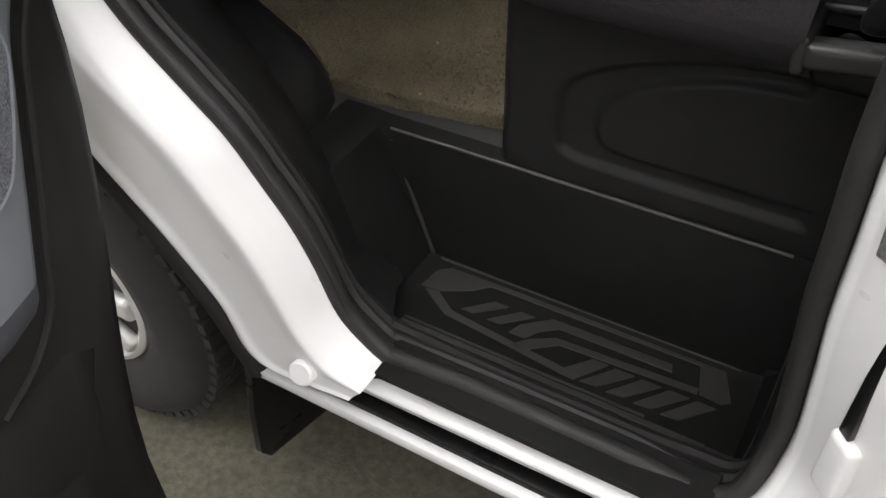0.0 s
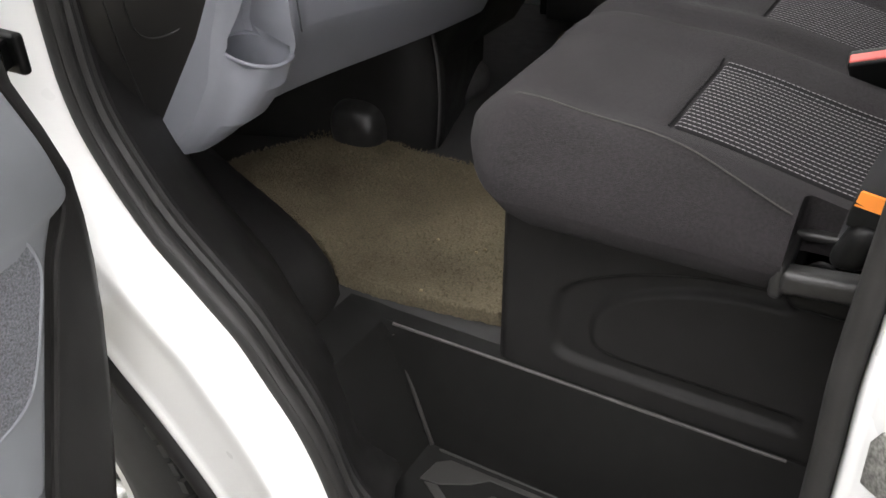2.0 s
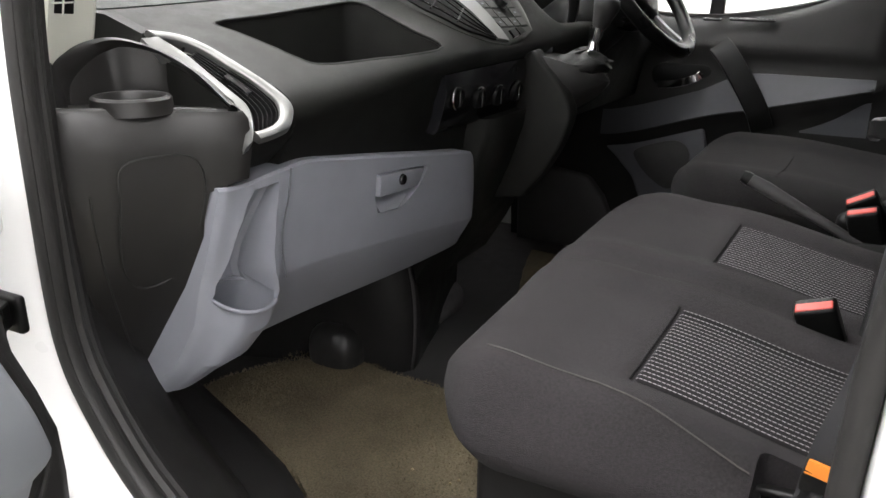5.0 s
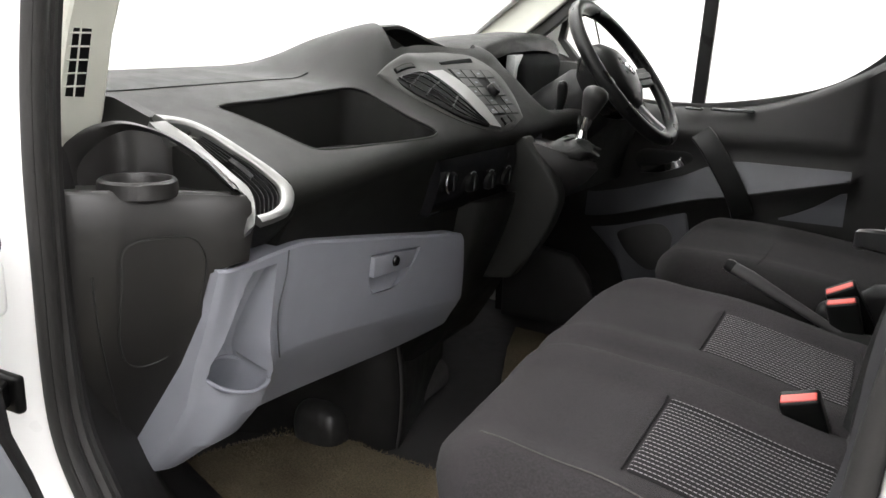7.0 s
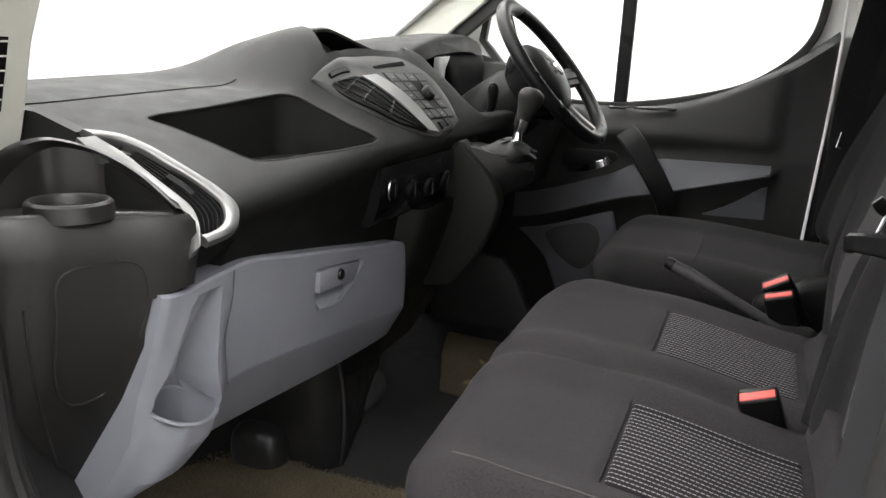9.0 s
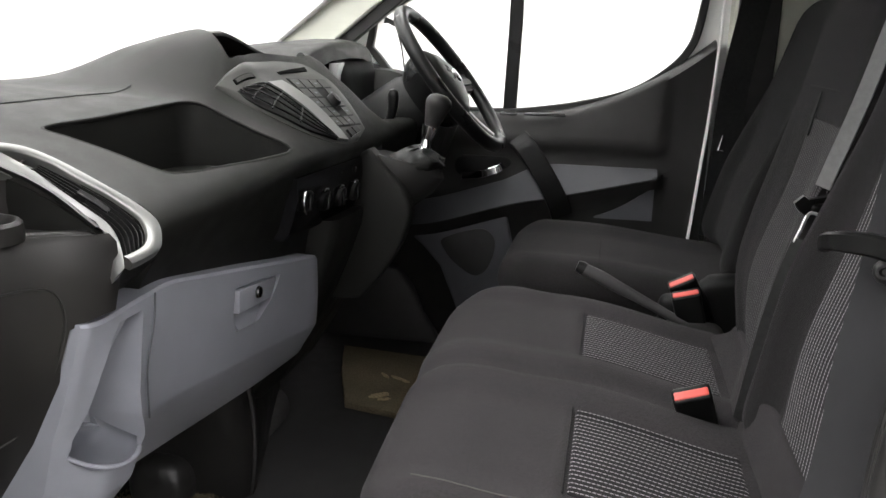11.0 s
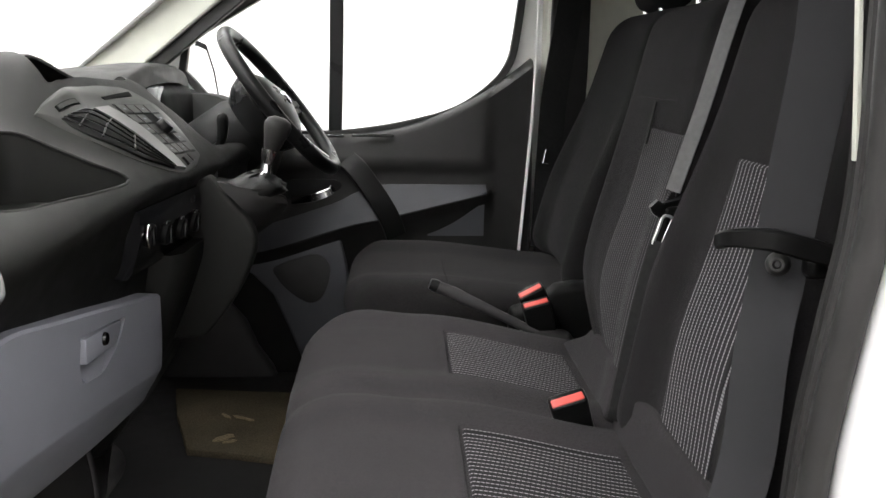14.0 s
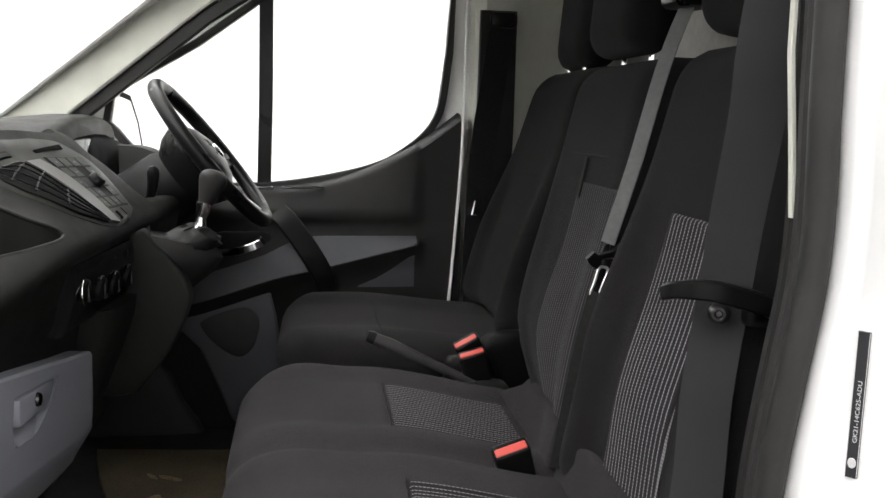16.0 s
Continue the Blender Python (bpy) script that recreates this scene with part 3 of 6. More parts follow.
part("edge_bead", tube([(0.058, 0.120, 0.428), (0.068, 0.2, 0.45), (0.070, 0.312, 0.60)], 0.0025, 8), M_BLACK, step)


def tread(name, pts, h=0.0026):
    part(name, prism(pts, "xy", 0.4195, 0.4195 + h, 0.0007, 1), M_STEP, step, "")


tread("tread_bar", [(-0.420, 0.238), (-0.415, 0.276), (-0.398, 0.290), (0.005, 0.298), (0.027, 0.246), (0.016, 0.238), (-0.012, 0.241), (-0.024, 0.286), (-0.329, 0.283), (-0.350, 0.263), (-0.389, 0.242)])
tread("tread_bar", [(-0.269, 0.218), (-0.261, 0.238), (-0.225, 0.269), (-0.057, 0.271), (-0.053, 0.258), (-0.210, 0.256), (-0.233, 0.238), (-0.245, 0.219)])
tread("tread_bar", [(-0.259, 0.199), (-0.240, 0.220), (-0.207, 0.240), (-0.015, 0.249), (-0.014, 0.239), (-0.199, 0.230), (-0.220, 0.214), (-0.234, 0.202)])
for x in (-0.347, -0.306):
    tread("tread_rib", [(x, 0.225), (x + 0.019, 0.225), (x + 0.058, 0.260), (x + 0.036, 0.260)])
tread("tread_bar", [(-0.412, 0.236), (-0.392, 0.240), (-0.356, 0.216), (-0.281, 0.208), (-0.178, 0.198), (-0.150, 0.230), (-0.128, 0.230), (-0.160, 0.186), (-0.178, 0.187), (-0.281, 0.198), (-0.362, 0.205)])
for x in (-0.152, -0.116, -0.080, -0.045):
    tread("tread_rib", [(x, 0.188), (x + 0.023, 0.190), (x + 0.060, 0.229), (x + 0.034, 0.229)])
for y, w, e in ((0.151, 0.009, 0.013), (0.1625, 0.009, 0.017), (0.174, 0.004, -0.06)):
    tread("tread_line", [(-0.41, y), (e, y), (e, y + w), (-0.41, y + w)])


def wheelhouse():
    rows = []
    for x, yi, top in ((-1.20, 0.50, 0.84), (-1.05, 0.50, 0.76), (-0.92, 0.475, 0.715), (-0.80, 0.440, 0.695), (-0.71, 0.405, 0.685), (-0.655, 0.375, 0.675), (-0.618, 0.340, 0.66), (-0.600, 0.30, 0.64), (-0.596, 0.26, 0.615)):
        rows.append([(x, 0.09, 0.60), (x, 0.09, top + 0.10), (x, 0.15, top + 0.055), (x, yi - 0.11, top + 0.012), (x, yi - 0.045, top), (x, yi - 0.012, top - 0.018), (x, yi, top - 0.045), (x, yi + 0.008, 0.60)])
    return loft([[Vector(p) for p in r] for r in rows])


kick = thing("wheelhouse_cover", (-0.8, 0.3, 0.6), "black moulded plastic wheelhouse cover beside the floor mat", "wheelhouse cover")
part("cover", wheelhouse(), M_BLACK, kick, "", 50)


def sill_trim():
    rows = []
    for i, (x, z) in enumerate(front_curve[12:]):
        h_ = smooth01((z - 1.10) / 0.06)
        rows.append([(x - 0.020 * fold_in(z), 0.090, z - 0.004), (x - 0.035 * fold_in(z), 0.110, z - 0.006), (x - 0.050 * fold_in(z), 0.135, z - 0.010), (x - mix(0.066, 0.064, h_), mix(0.165, 0.140, h_), z - 0.02), (x - mix(0.085, 0.066, h_), mix(0.21, 0.146, h_), z - 0.045), (x - mix(0.16, 0.070, h_), mix(0.27, 0.152, h_), z - 0.06)])
    return sheet(rows, 0.02, (-1, 0.3, -0.6))


part("pillar_trim", sill_trim(), M_BLACK, kick, "black pillar foot trim", 50)

# ---- floor mats ----


def pile_mat(outline, z0, z1, rough_edge, seed):
    """A cut carpet with an uneven top and a frayed edge."""
    rnd = random.Random(seed)
    pts = [(p.x + rnd.uniform(-1, 1) * rough_edge, p.y + rnd.uniform(-1, 1) * rough_edge) for p in outline]
    return prism(pts, "xy", z0, z1, 0.004, 2)


mat_edge = spl([(-0.635, 0.362, 0), (-0.56, 0.362, 0), (-0.50, 0.368, 0), (-0.43, 0.378, 0), (-0.35, 0.392, 0)], 12)
mat_edge += spl([(-0.30, 0.60, 0), (-0.33, 0.785, 0), (-0.60, 0.785, 0), (-0.76, 0.790, 0), (-0.885, 0.80, 0), (-1.0, 0.70, 0), (-1.05, 0.56, 0), (-0.95, 0.495, 0), (-0.80, 0.447, 0), (-0.70, 0.412, 0)], 16)
fm = thing("floor_mat", (-0.65, 0.6, 0.615), "worn khaki pile carpet mat on the passenger floor", "floor mat", "floor mats")
part("carpet", pile_mat(mat_edge, 0.612, 0.634, 0.0016, 3), M_CARPET, fm)
rnd = random.Random(11)
bm = bmesh.new()
for k in range(9000):
    e = mat_edge[rnd.randrange(len(mat_edge))]
    if rnd.random() < 0.86:
        x, y = rnd.uniform(-1.0, -0.33), rnd.uniform(0.36, 0.79)
        lim = 0.362 + max(0.0, (-0.64 - x)) * 0.30 + max(0, x + 0.56) * 0.15
        if y < lim + 0.004:
            continue
    else:
        x, y = e.x + rnd.uniform(-0.004, 0.004), e.y + rnd.uniform(-0.004, 0.004)
    h, a = rnd.uniform(0.003, 0.007), rnd.uniform(0, 6.28)
    dx, dy = math.cos(a) * 0.0018, math.sin(a) * 0.0018
    lx, ly = rnd.uniform(-0.004, 0.004), rnd.uniform(-0.004, 0.004)
    bm.faces.new([bm.verts.new(p) for p in ((x - dx, y - dy, 0.6335), (x + dx, y + dy, 0.6335), (x + lx, y + ly, 0.6335 + h))])
part("pile_fibre", bm, M_CARPET, fm, "", 180, "", "stuff")
for cx, cy in ((-0.478, 0.516), (-0.470, 0.530), (-0.551, 0.521), (-0.50, 0.385)):
    part("crumb", rbox((cx - 0.003, cy - 0.002, 0.634), (cx + 0.002, cy + 0.002, 0.6375), 0.0015, 2), M_SCUFF, fm, "pale crumb of dirt")
dm = thing("floor_mat", (-0.62, 1.42, 0.615), "khaki carpet mat on the driver's floor with tan scuffs", "floor mat", "floor mats")
DRIVER_MAT = [(-0.700, 1.262), (-0.60, 1.243), (-0.49, 1.212), (-0.40, 1.205), (-0.40, 1.575), (-0.48, 1.588), (-0.65, 1.606), (-0.818, 1.626), (-0.775, 1.47), (-0.735, 1.36)]
part("carpet", pile_mat([(Vector(a) * (1 - k / 8) + Vector(b) * (k / 8)).to_3d() for a, b in zip(DRIVER_MAT, DRIVER_MAT[1:] + DRIVER_MAT[:1]) for k in range(8)], 0.612, 0.630, 0.0012, 5), M_CARPET, dm)
for cx, cy, r, turn, long in ((-0.632, 1.318, 0.030, 0.75, 0.55), (-0.606, 1.425, 0.034, -0.5, 0.28), (-0.650, 1.44, 0.022, -0.9, 0.3), (-0.615, 1.30, 0.018, 0.4, 0.5)):
    pts = [(math.cos(a) * r * rnd.uniform(0.75, 1.1), math.sin(a) * r * long * rnd.uniform(0.6, 1.1)) for a in [6.283 * i / 16 for i in range(16)]]
    part("scuff", prism([(cx + u * math.cos(turn) - v * math.sin(turn), cy + u * math.sin(turn) + v * math.cos(turn)) for u, v in pts], "xy", 0.629, 0.6312, 0), M_SCUFF, dm, "tan scuff")

# firewall and heater box under the dash
M_FELT = mat("black_felt_carpet", (0.082, 0.079, 0.079), 0.7, 0, 0.2, 60, 0.4, 500, 0, 0.25, 0.1, 0.003)
part("bulkhead_front", box((-1.26, 0.08, 0.60), (-1.18, 1.88, 1.20), 0.01), M_FELT, None, "black firewall under the dashboard", 38, "firewall", "structure")
heater = thing("heater_box", (-0.95, 0.95, 0.615), "black plastic heater housing under the dashboard", "heater box")
plan = [(-1.16, 0.70), (-1.02, 0.755), (-0.95, 0.782), (-0.86, 0.792), (-0.79, 0.806), (-0.752, 0.830), (-0.738, 0.850), (-0.745, 0.885), (-0.765, 0.95), (-0.80, 1.08), (-0.83, 1.20), (-1.16, 1.22)]
part("housing", loft([[Vector((x - lean, y + 0.3 * lean, z)) for x, y in plan] for z, lean in ((0.60, 0.012), (0.66, 0.004), (0.74, 0.0), (0.82, 0.010), (0.92, 0.040), (1.05, 0.085))]), M_CONSOLE, heater, "", 50)
# A paler bead draws the highlight down the housing's corner.
part("crease_highlight", tube(spl([(-0.752, 0.851, 0.615), (-0.743, 0.848, 0.66), (-0.739, 0.847, 0.74), (-0.748, 0.850, 0.82), (-0.776, 0.858, 0.92)], 6), 0.0035, 8), M_TRIM, heater, "paler bead for the highlight on the crease")
part("moulded_boss", rbox((-0.955, 0.745, 0.60), (-0.835, 0.84, 0.715), (0.045, 0.04, 0.05), 8), M_RAIL, heater, "glossy black rounded boss", 80)
part("tunnel", rbox((-1.16, 0.92, 0.60), (-0.80, 1.22, 0.74), 0.06, 8, lambda p: (p.x, p.y, 0.60 + (p.z - 0.60) * (0.35 + 0.65 * smooth01((-0.60 - p.x) / 0.5)))), M_FELT, heater, "black felt floor hump", 60)

# ---- double passenger seat ----
seat = thing("double_passenger_seat", (-0.1, 0.66, 0.615), "charcoal cloth double passenger seat with dashed stripe panels", "seat")


def base_relief(x, z):
    """Depth of the wide pressed channel in the side of the seat base."""
    top_ = 0.828 - 0.068 * min(1.0, max(0.0, -x / 0.255)) ** 2.2
    top_in = 0.810 - 0.070 * min(1.0, max(0.0, -x / 0.22)) ** 2.2

    def inside(a, b, c, r=0.022):
        m = min(a, b, c)
        k = sum(math.exp(-(v - m) / r) for v in (a, b, c))
        return m - r * math.log(k) + r * 0.25
    outer = inside(x + 0.262, top_ - z, z - 0.655, 0.014)
    inner = inside(x + 0.214, top_in - z, z - 0.679, 0.014)
    end = mix(0.030, -0.008, smooth01((z - 0.70) / 0.06))
    return 0.010 * (smooth01(0.5 + outer / 0.009) - smooth01(0.5 + inner / 0.009)) * (1 - smooth01((x - end) / 0.016))


rows = []
for i in range(97):
    x = -0.340 + 0.44 * i / 96
    row = []
    for j in range(91):
        z = 0.606 + 0.29 * j / 90
        y = 0.325 + base_relief(x, z) + 0.007 * (1 - smooth01((x + 0.340) / 0.010))
        row.append((x + 0.012 * (z - 0.75), y, z))
    rows.append(row)
base = part("seat_base", join(sheet(rows, 0.008, (0, 1, 0)), prism([(-0.339, 0.606), (0.30, 0.606), (0.30, 0.90), (-0.330, 0.90)], "xz", 0.346, 1.06, 0.008)), M_BLACK, seat, "black plastic seat base with a pressed channel", 60)


SPLIT = 0.6605


def bench(p):
    """Gives the plain block of the bench its two dished seats, rolled edges and rounded nose."""
    x, y, z = p
    yc = 0.447 if y < SPLIT else 0.874
    q = abs(y - yc) / 0.2135
    outer = abs(y - SPLIT) / 0.4245
    mid = (y - SPLIT) / 0.024
    up = smooth01((z - 0.90) / 0.09)
    front = smooth01((-0.25 - x) / 0.12)
    top_ = 0.013 * smooth01((q - 0.45) / 0.35) - 0.012 * smooth01((outer - 0.88) / 0.12) - 0.015 * math.exp(-mid * mid)
    dish = -0.005 * smooth01((x + 0.166) / 0.012) * (1 - smooth01((q - 0.50) / 0.06))
    z += up * (top_ + dish - 0.052 * smooth01((x + 0.20) / 0.32) + 0.009 * math.exp(-((x + 0.30) / 0.06) ** 2))
    x += -0.020 * math.exp(-((z - 0.95) / 0.05) ** 2) * smooth01((-0.30 - x) / 0.08) * (1 - 0.4 * outer * outer)
    x += front * (0.042 * smooth01((outer - 0.74) / 0.26) + 0.004 * math.exp(-(mid / 2.0) ** 2) - 0.014 * (y - 0.45) / 0.42)
    x += 0.05 * smooth01((0.925 - z) / 0.06) * smooth01((-0.20 - x) / 0.15)
    side = 1 if y > SPLIT else -1
    y += side * 0.014 * smooth01((outer - 0.8) / 0.2) * math.exp(-((z - 0.925) / 0.04) ** 2)
    return x, y, z


cushion = part("seat_cushion", rbox((-0.376, 0.238, 0.868), (0.115, 1.085, 0.992), (0.05, 0.062, 0.052), 46, bench), M_CLOTH, seat, "charcoal cloth bench cushion with two dished seats", 80)
cut(cushion, rbox((-0.008, 0.15, 0.80), (0.25, 0.300, 1.10), 0.012, 4))
cut(cushion, rbox((0.000, 1.045, 0.80), (0.25, 1.20, 1.10), 0.012, 4))
for i, yc in enumerate((0.4545, 0.876)):
    part("stripe_panel", rbox((-0.155, yc - 0.108, 0.975), (0.060, yc + 0.108, 0.9945), 0.006, 14, bench), M_STRIPE, seat, "cushion panel with pale dashed stripes", 80)
    part("seam", tube([bench(Vector((-0.1585, yc - 0.108 + 0.216 * k / 16, 0.9925))) for k in range(17)], 0.0013, 6), M_CLOTHD, seat)
SEAM = [(-0.328, 0.312), (-0.30, 0.303), (-0.22, 0.296), (-0.14, 0.286), (-0.08, 0.274), (-0.03, 0.266), (-0.012, 0.264)]
edge_seam = [bench(Vector((p.x, p.y, 0.9925 - 0.006 * smooth01((0.285 - p.y) / 0.03)))) for p in spl([(x, y, 0) for x, y in SEAM], 6)]
part("seam", tube(edge_seam, 0.0009, 6), M_STITCH, seat, "pale stitched seam")


def back_shape(y0, y1, lean=0.19, x_at=0.088, roll=0.030, round_foot=0.0):
    yc, half = (y0 + y1) / 2, (y1 - y0) / 2

    def f(p):
        x, y, z = p
        q = (y - yc) / half
        front = smooth01((0.10 - x) / 0.05)
        bolster = roll * smooth01((abs(q) - 0.48) / 0.35) * (1 - smooth01((abs(q) - 0.9) / 0.2) * 0.6) * smooth01((1.42 - z) / 0.25)
        lumbar = 0.014 * math.exp(-((z - 1.13) / 0.10) ** 2) * (1 - q * q)
        taper = 1 - 0.16 * smooth01((z - 1.33) / 0.26)
        if y > y0 + 0.05 and z < 1.12:
            y = y0 + 0.05 + (y - y0 - 0.05) * max(0.15, 1 - round_foot * (1.12 - z) ** 2 / (y1 - y0 - 0.05))
        return x_at + x + lean * (z - 0.97) - front * (bolster + lumbar), yc + (y - yc) * taper, z
    return f


BACKS = ((0.232, 0.650), (0.668, 1.075))
for i, (y0, y1) in enumerate(BACKS):
    f = back_shape(y0, y1, roll=(0.030, 0.012)[i], round_foot=(0.0, 18.5)[i])
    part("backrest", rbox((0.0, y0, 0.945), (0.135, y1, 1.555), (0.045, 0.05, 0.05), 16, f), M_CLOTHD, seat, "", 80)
    yc = (0.432, 0.785)[i]
    half = (0.084, 0.115)[i]

    def g(p, f=f, yc=yc):
        return f(Vector((p.x, yc + (p.y - yc) * (1 - 0.18 * (p.z - 0.985) / 0.385), p.z)))
    part("stripe_panel", rbox((-0.003, yc - half, 0.985), (0.012, yc + half, 1.350 if i == 0 else 1.36), 0.005, 14, g), (M_STRIPEB, M_STRIPEC)[i], seat, "backrest panel with dashed stripes", 80)
    flat = back_shape(y0, y1, roll=0.012)
    part("lower_back", rbox((-0.010, y0 + 0.008, 0.935), (0.03, y1 - 0.008, 1.022), (0.008, 0.010, 0.010), 10, lambda p, i=i, y0=y0, flat=flat: flat(Vector((p.x, p.y if i == 0 else y0 + (p.y - y0) * mix(0.90, 0.55, smooth01((p.z - 0.94) / 0.085)), p.z)))), M_CLOTH, seat, "", 80)
    yc = (y0 + y1) / 2
    head = part("headrest", rbox((0.0, yc - 0.118, 1.562), (0.095, yc + 0.118, 1.80), (0.045, 0.05, 0.05), 10, lambda p: (0.185 + p.x + 0.08 * (p.z - 1.58), p.y, p.z)), M_CLOTHD, seat, "charcoal cloth headrest in a shaded tone", 80)
    for s in (-0.06, 0.06):
        part("post", tube([(0.245, yc + s, 1.53), (0.25, yc + s, 1.61)], 0.006, 8), M_CHROME, head, "chrome headrest post")
# storage flap strap on the middle backrest
fb = back_shape(*BACKS[1], roll=0.012)
part("pull_strap", section_sweep([fb(Vector((-0.006, 0.86, z))) for z in (1.40, 1.375, 1.35, 1.335)], 0.006, 0.0010, (0, 1, 0)), M_BELTD, seat, "black pull strap")
part("flap_seam", tube([fb(Vector((-0.002, y, 1.405))) for y in (0.76, 0.80, 0.86, 0.92, 0.97)], 0.0010, 6), M_BELTD, seat)
# hinge cover at the rear of the cushion
hinge = part("hinge_cover", rbox((-0.004, 0.236, 0.876), (0.13, 0.33, 0.906), 0.010, 5, lambda p: (p.x + 0.35 * max(0.0, 0.90 - p.z), p.y, p.z)), M_SMOOTH, seat, "black plastic seat hinge cover")
# Black rails; their lighter base stands for the shine on the top edges.
part("hinge_rail", rbox((-0.008, 0.222, 0.898), (0.13, 0.247, 0.924), 0.008, 5, lambda p: (p.x, p.y, p.z + 0.11 * max(0.0, p.x))), M_RAIL, hinge, "black rail lightened for its gloss highlight")
part("hinge_rail", rbox((-0.010, 0.290, 0.921), (0.10, 0.304, 0.931), 0.004, 4, lambda p: (p.x, p.y, p.z + 0.08 * max(0.0, p.x))), M_RAIL, hinge, "black rail lightened for its gloss highlight")
part("hinge_post", rbox((-0.016, 0.224, 0.890), (-0.002, 0.302, 0.928), 0.0065, 6), M_RAIL, hinge)
part("hinge_floor", box((-0.004, 0.245, 0.894), (0.12, 0.32, 0.906), 0.003), M_VENT, hinge)
part("hinge_hook", tube(spl([(0.010, 0.262, 0.908), (0.022, 0.258, 0.920), (0.034, 0.256, 0.918), (0.046, 0.258, 0.909)], 5), 0.0035, 8), M_SMOOTH, hinge)

# ---- seat belts ----
b1 = thing("seat_belt", (0.06, 0.22, 0.93), "dark grey outer seat belt hanging beside the backrest", "seat belt", "seat belts")
part("webbing", section_sweep(spl([(0.130, 0.165, 1.86), (0.099, 0.19, 1.561), (0.102, 0.21, 1.467), (0.1012, 0.23, 1.377), (0.098, 0.243, 1.281), (0.0875, 0.238, 1.206), (0.080, 0.230, 1.108), (0.060, 0.220, 1.03), (0.050, 0.225, 0.96)], 8), 0.0235, 0.0012, (0.84, -0.54, 0)), M_BELT, b1)
part("sleeve", section_sweep([(0.049, 0.222, 0.985), (0.050, 0.216, 1.000), (0.051, 0.212, 1.012)], [0.015, 0.0155, 0.014], 0.005, (1, -0.35, 0)), M_BELTD, b1, "black gathered webbing sleeve")
part("anchor", rbox((0.031, 0.205, 0.946), (0.066, 0.240, 0.994), 0.014, 5, lambda p: (p.x + 0.35 * (p.z - 0.965), p.y, p.z)), M_SMOOTH, b1, "black plastic belt anchor")
part("tag", section_sweep([(0.0515, 0.2085, 1.0095), (0.0515, 0.209, 1.0230)], [0.0150, 0.0125], 0.002, (1, -0.35, 0)), M_ORANGE, b1, "orange fabric tag")
bar = spl([(0.046, 0.250, 1.303), (0.047, 0.232, 1.309), (0.056, 0.219, 1.312), (0.076, 0.212, 1.3115), (0.100, 0.208, 1.306), (0.124, 0.208, 1.299), (0.140, 0.214, 1.291), (0.146, 0.228, 1.287), (0.142, 0.248, 1.288)], 5)
guide = part("tongue_grip", section_sweep(bar, [0.0085 - 0.0012 * math.cos(6.283 * k / (len(bar) - 1)) for k in range(len(bar))], 0.0050, (0, 0, 1), bev=0.45), M_SMOOTH, b1, "wide black plastic tongue grip")
part("grip_shelf", rbox((0.112, 0.214, 1.276), (0.150, 0.236, 1.296), 0.007, 4), M_SMOOTH, guide)
part("stop_button", revolve([(0.001, 0.002), (0.0025, 0.002), (0.004, 0.006), (0.006, 0.006), (0.0095, 0.003), (0.0105, 0.0), (0.0105, -0.006)], (0.0925, 0.2340, 1.286), (-0.5, -0.85, 0.1), 24), M_RAIL, guide, "round black stop button")
b2 = thing("seat_belt", (0.06, 0.66, 0.95), "grey centre seat belt with a steel tongue between the backrests", "seat belt", "seat belts")
part("webbing", section_sweep(spl([(0.250, 0.662, 1.66), (0.205, 0.655, 1.55), (0.168, 0.66, 1.40), (0.138, 0.668, 1.287)], 8), 0.0105, 0.0013, (0.75, -0.65, 0)), M_BELTC, b2)
part("lower_webbing", section_sweep(spl([(0.113, 0.640, 1.222), (0.097, 0.625, 1.179), (0.079, 0.615, 1.102), (0.063, 0.625, 0.971)], 8), 0.0095, 0.0013, (0.75, -0.65, 0)), M_BELTD, b2, "black lower webbing")
part("tongue_grip", join(section_sweep(spl([(0.108, 0.655, 1.272), (0.118, 0.655, 1.263), (0.134, 0.660, 1.264), (0.150, 0.668, 1.270), (0.166, 0.676, 1.284)], 5), [0.004 + 0.007 * math.sin(math.pi * min(1.0, 0.15 + k / 24)) for k in range(21)], 0.006, (0, 0, 1)), rbox((0.122, 0.648, 1.252), (0.146, 0.668, 1.268), 0.006, 4)), M_SMOOTH, b2, "black tongue grip")
part("tongue", section_sweep(spl([(0.122, 0.650, 1.255), (0.114, 0.646, 1.236), (0.107, 0.643, 1.217), (0.110, 0.641, 1.211), (0.117, 0.641, 1.213), (0.125, 0.643, 1.232), (0.133, 0.647, 1.252)], 4, True), 0.0014, 0.0022, (0.6, -0.8, 0), True), M_STEEL, b2, "bright steel tongue")
part("top_guide", rbox((0.205, 0.615, 1.615), (0.27, 0.70, 1.65), 0.014, 4), M_SMOOTH, b2, "black belt guide")
b3 = thing("seat_belt", (0.16, 1.70, 1.0), "black driver's seat belt on the far pillar", "seat belt", "seat belts")
part("webbing", section_sweep(spl([(0.20, 1.70, 1.72), (0.175, 1.69, 1.55), (0.15, 1.68, 1.38), (0.14, 1.67, 1.22), (0.13, 1.66, 1.0)], 6), 0.036, 0.0013, (1, 0.3, 0)), M_BELTD, b3)
part("loop", rbox((0.165, 1.685, 1.69), (0.235, 1.715, 1.73), 0.012, 4), M_SMOOTH, b3, "black pillar loop")
part("tongue", section_sweep([(0.128, 1.66, 1.25), (0.122, 1.655, 1.215), (0.135, 1.65, 1.213)], 0.004, 0.0015, (0.6, -0.8, 0)), M_CHROME, b3, "steel tongue")


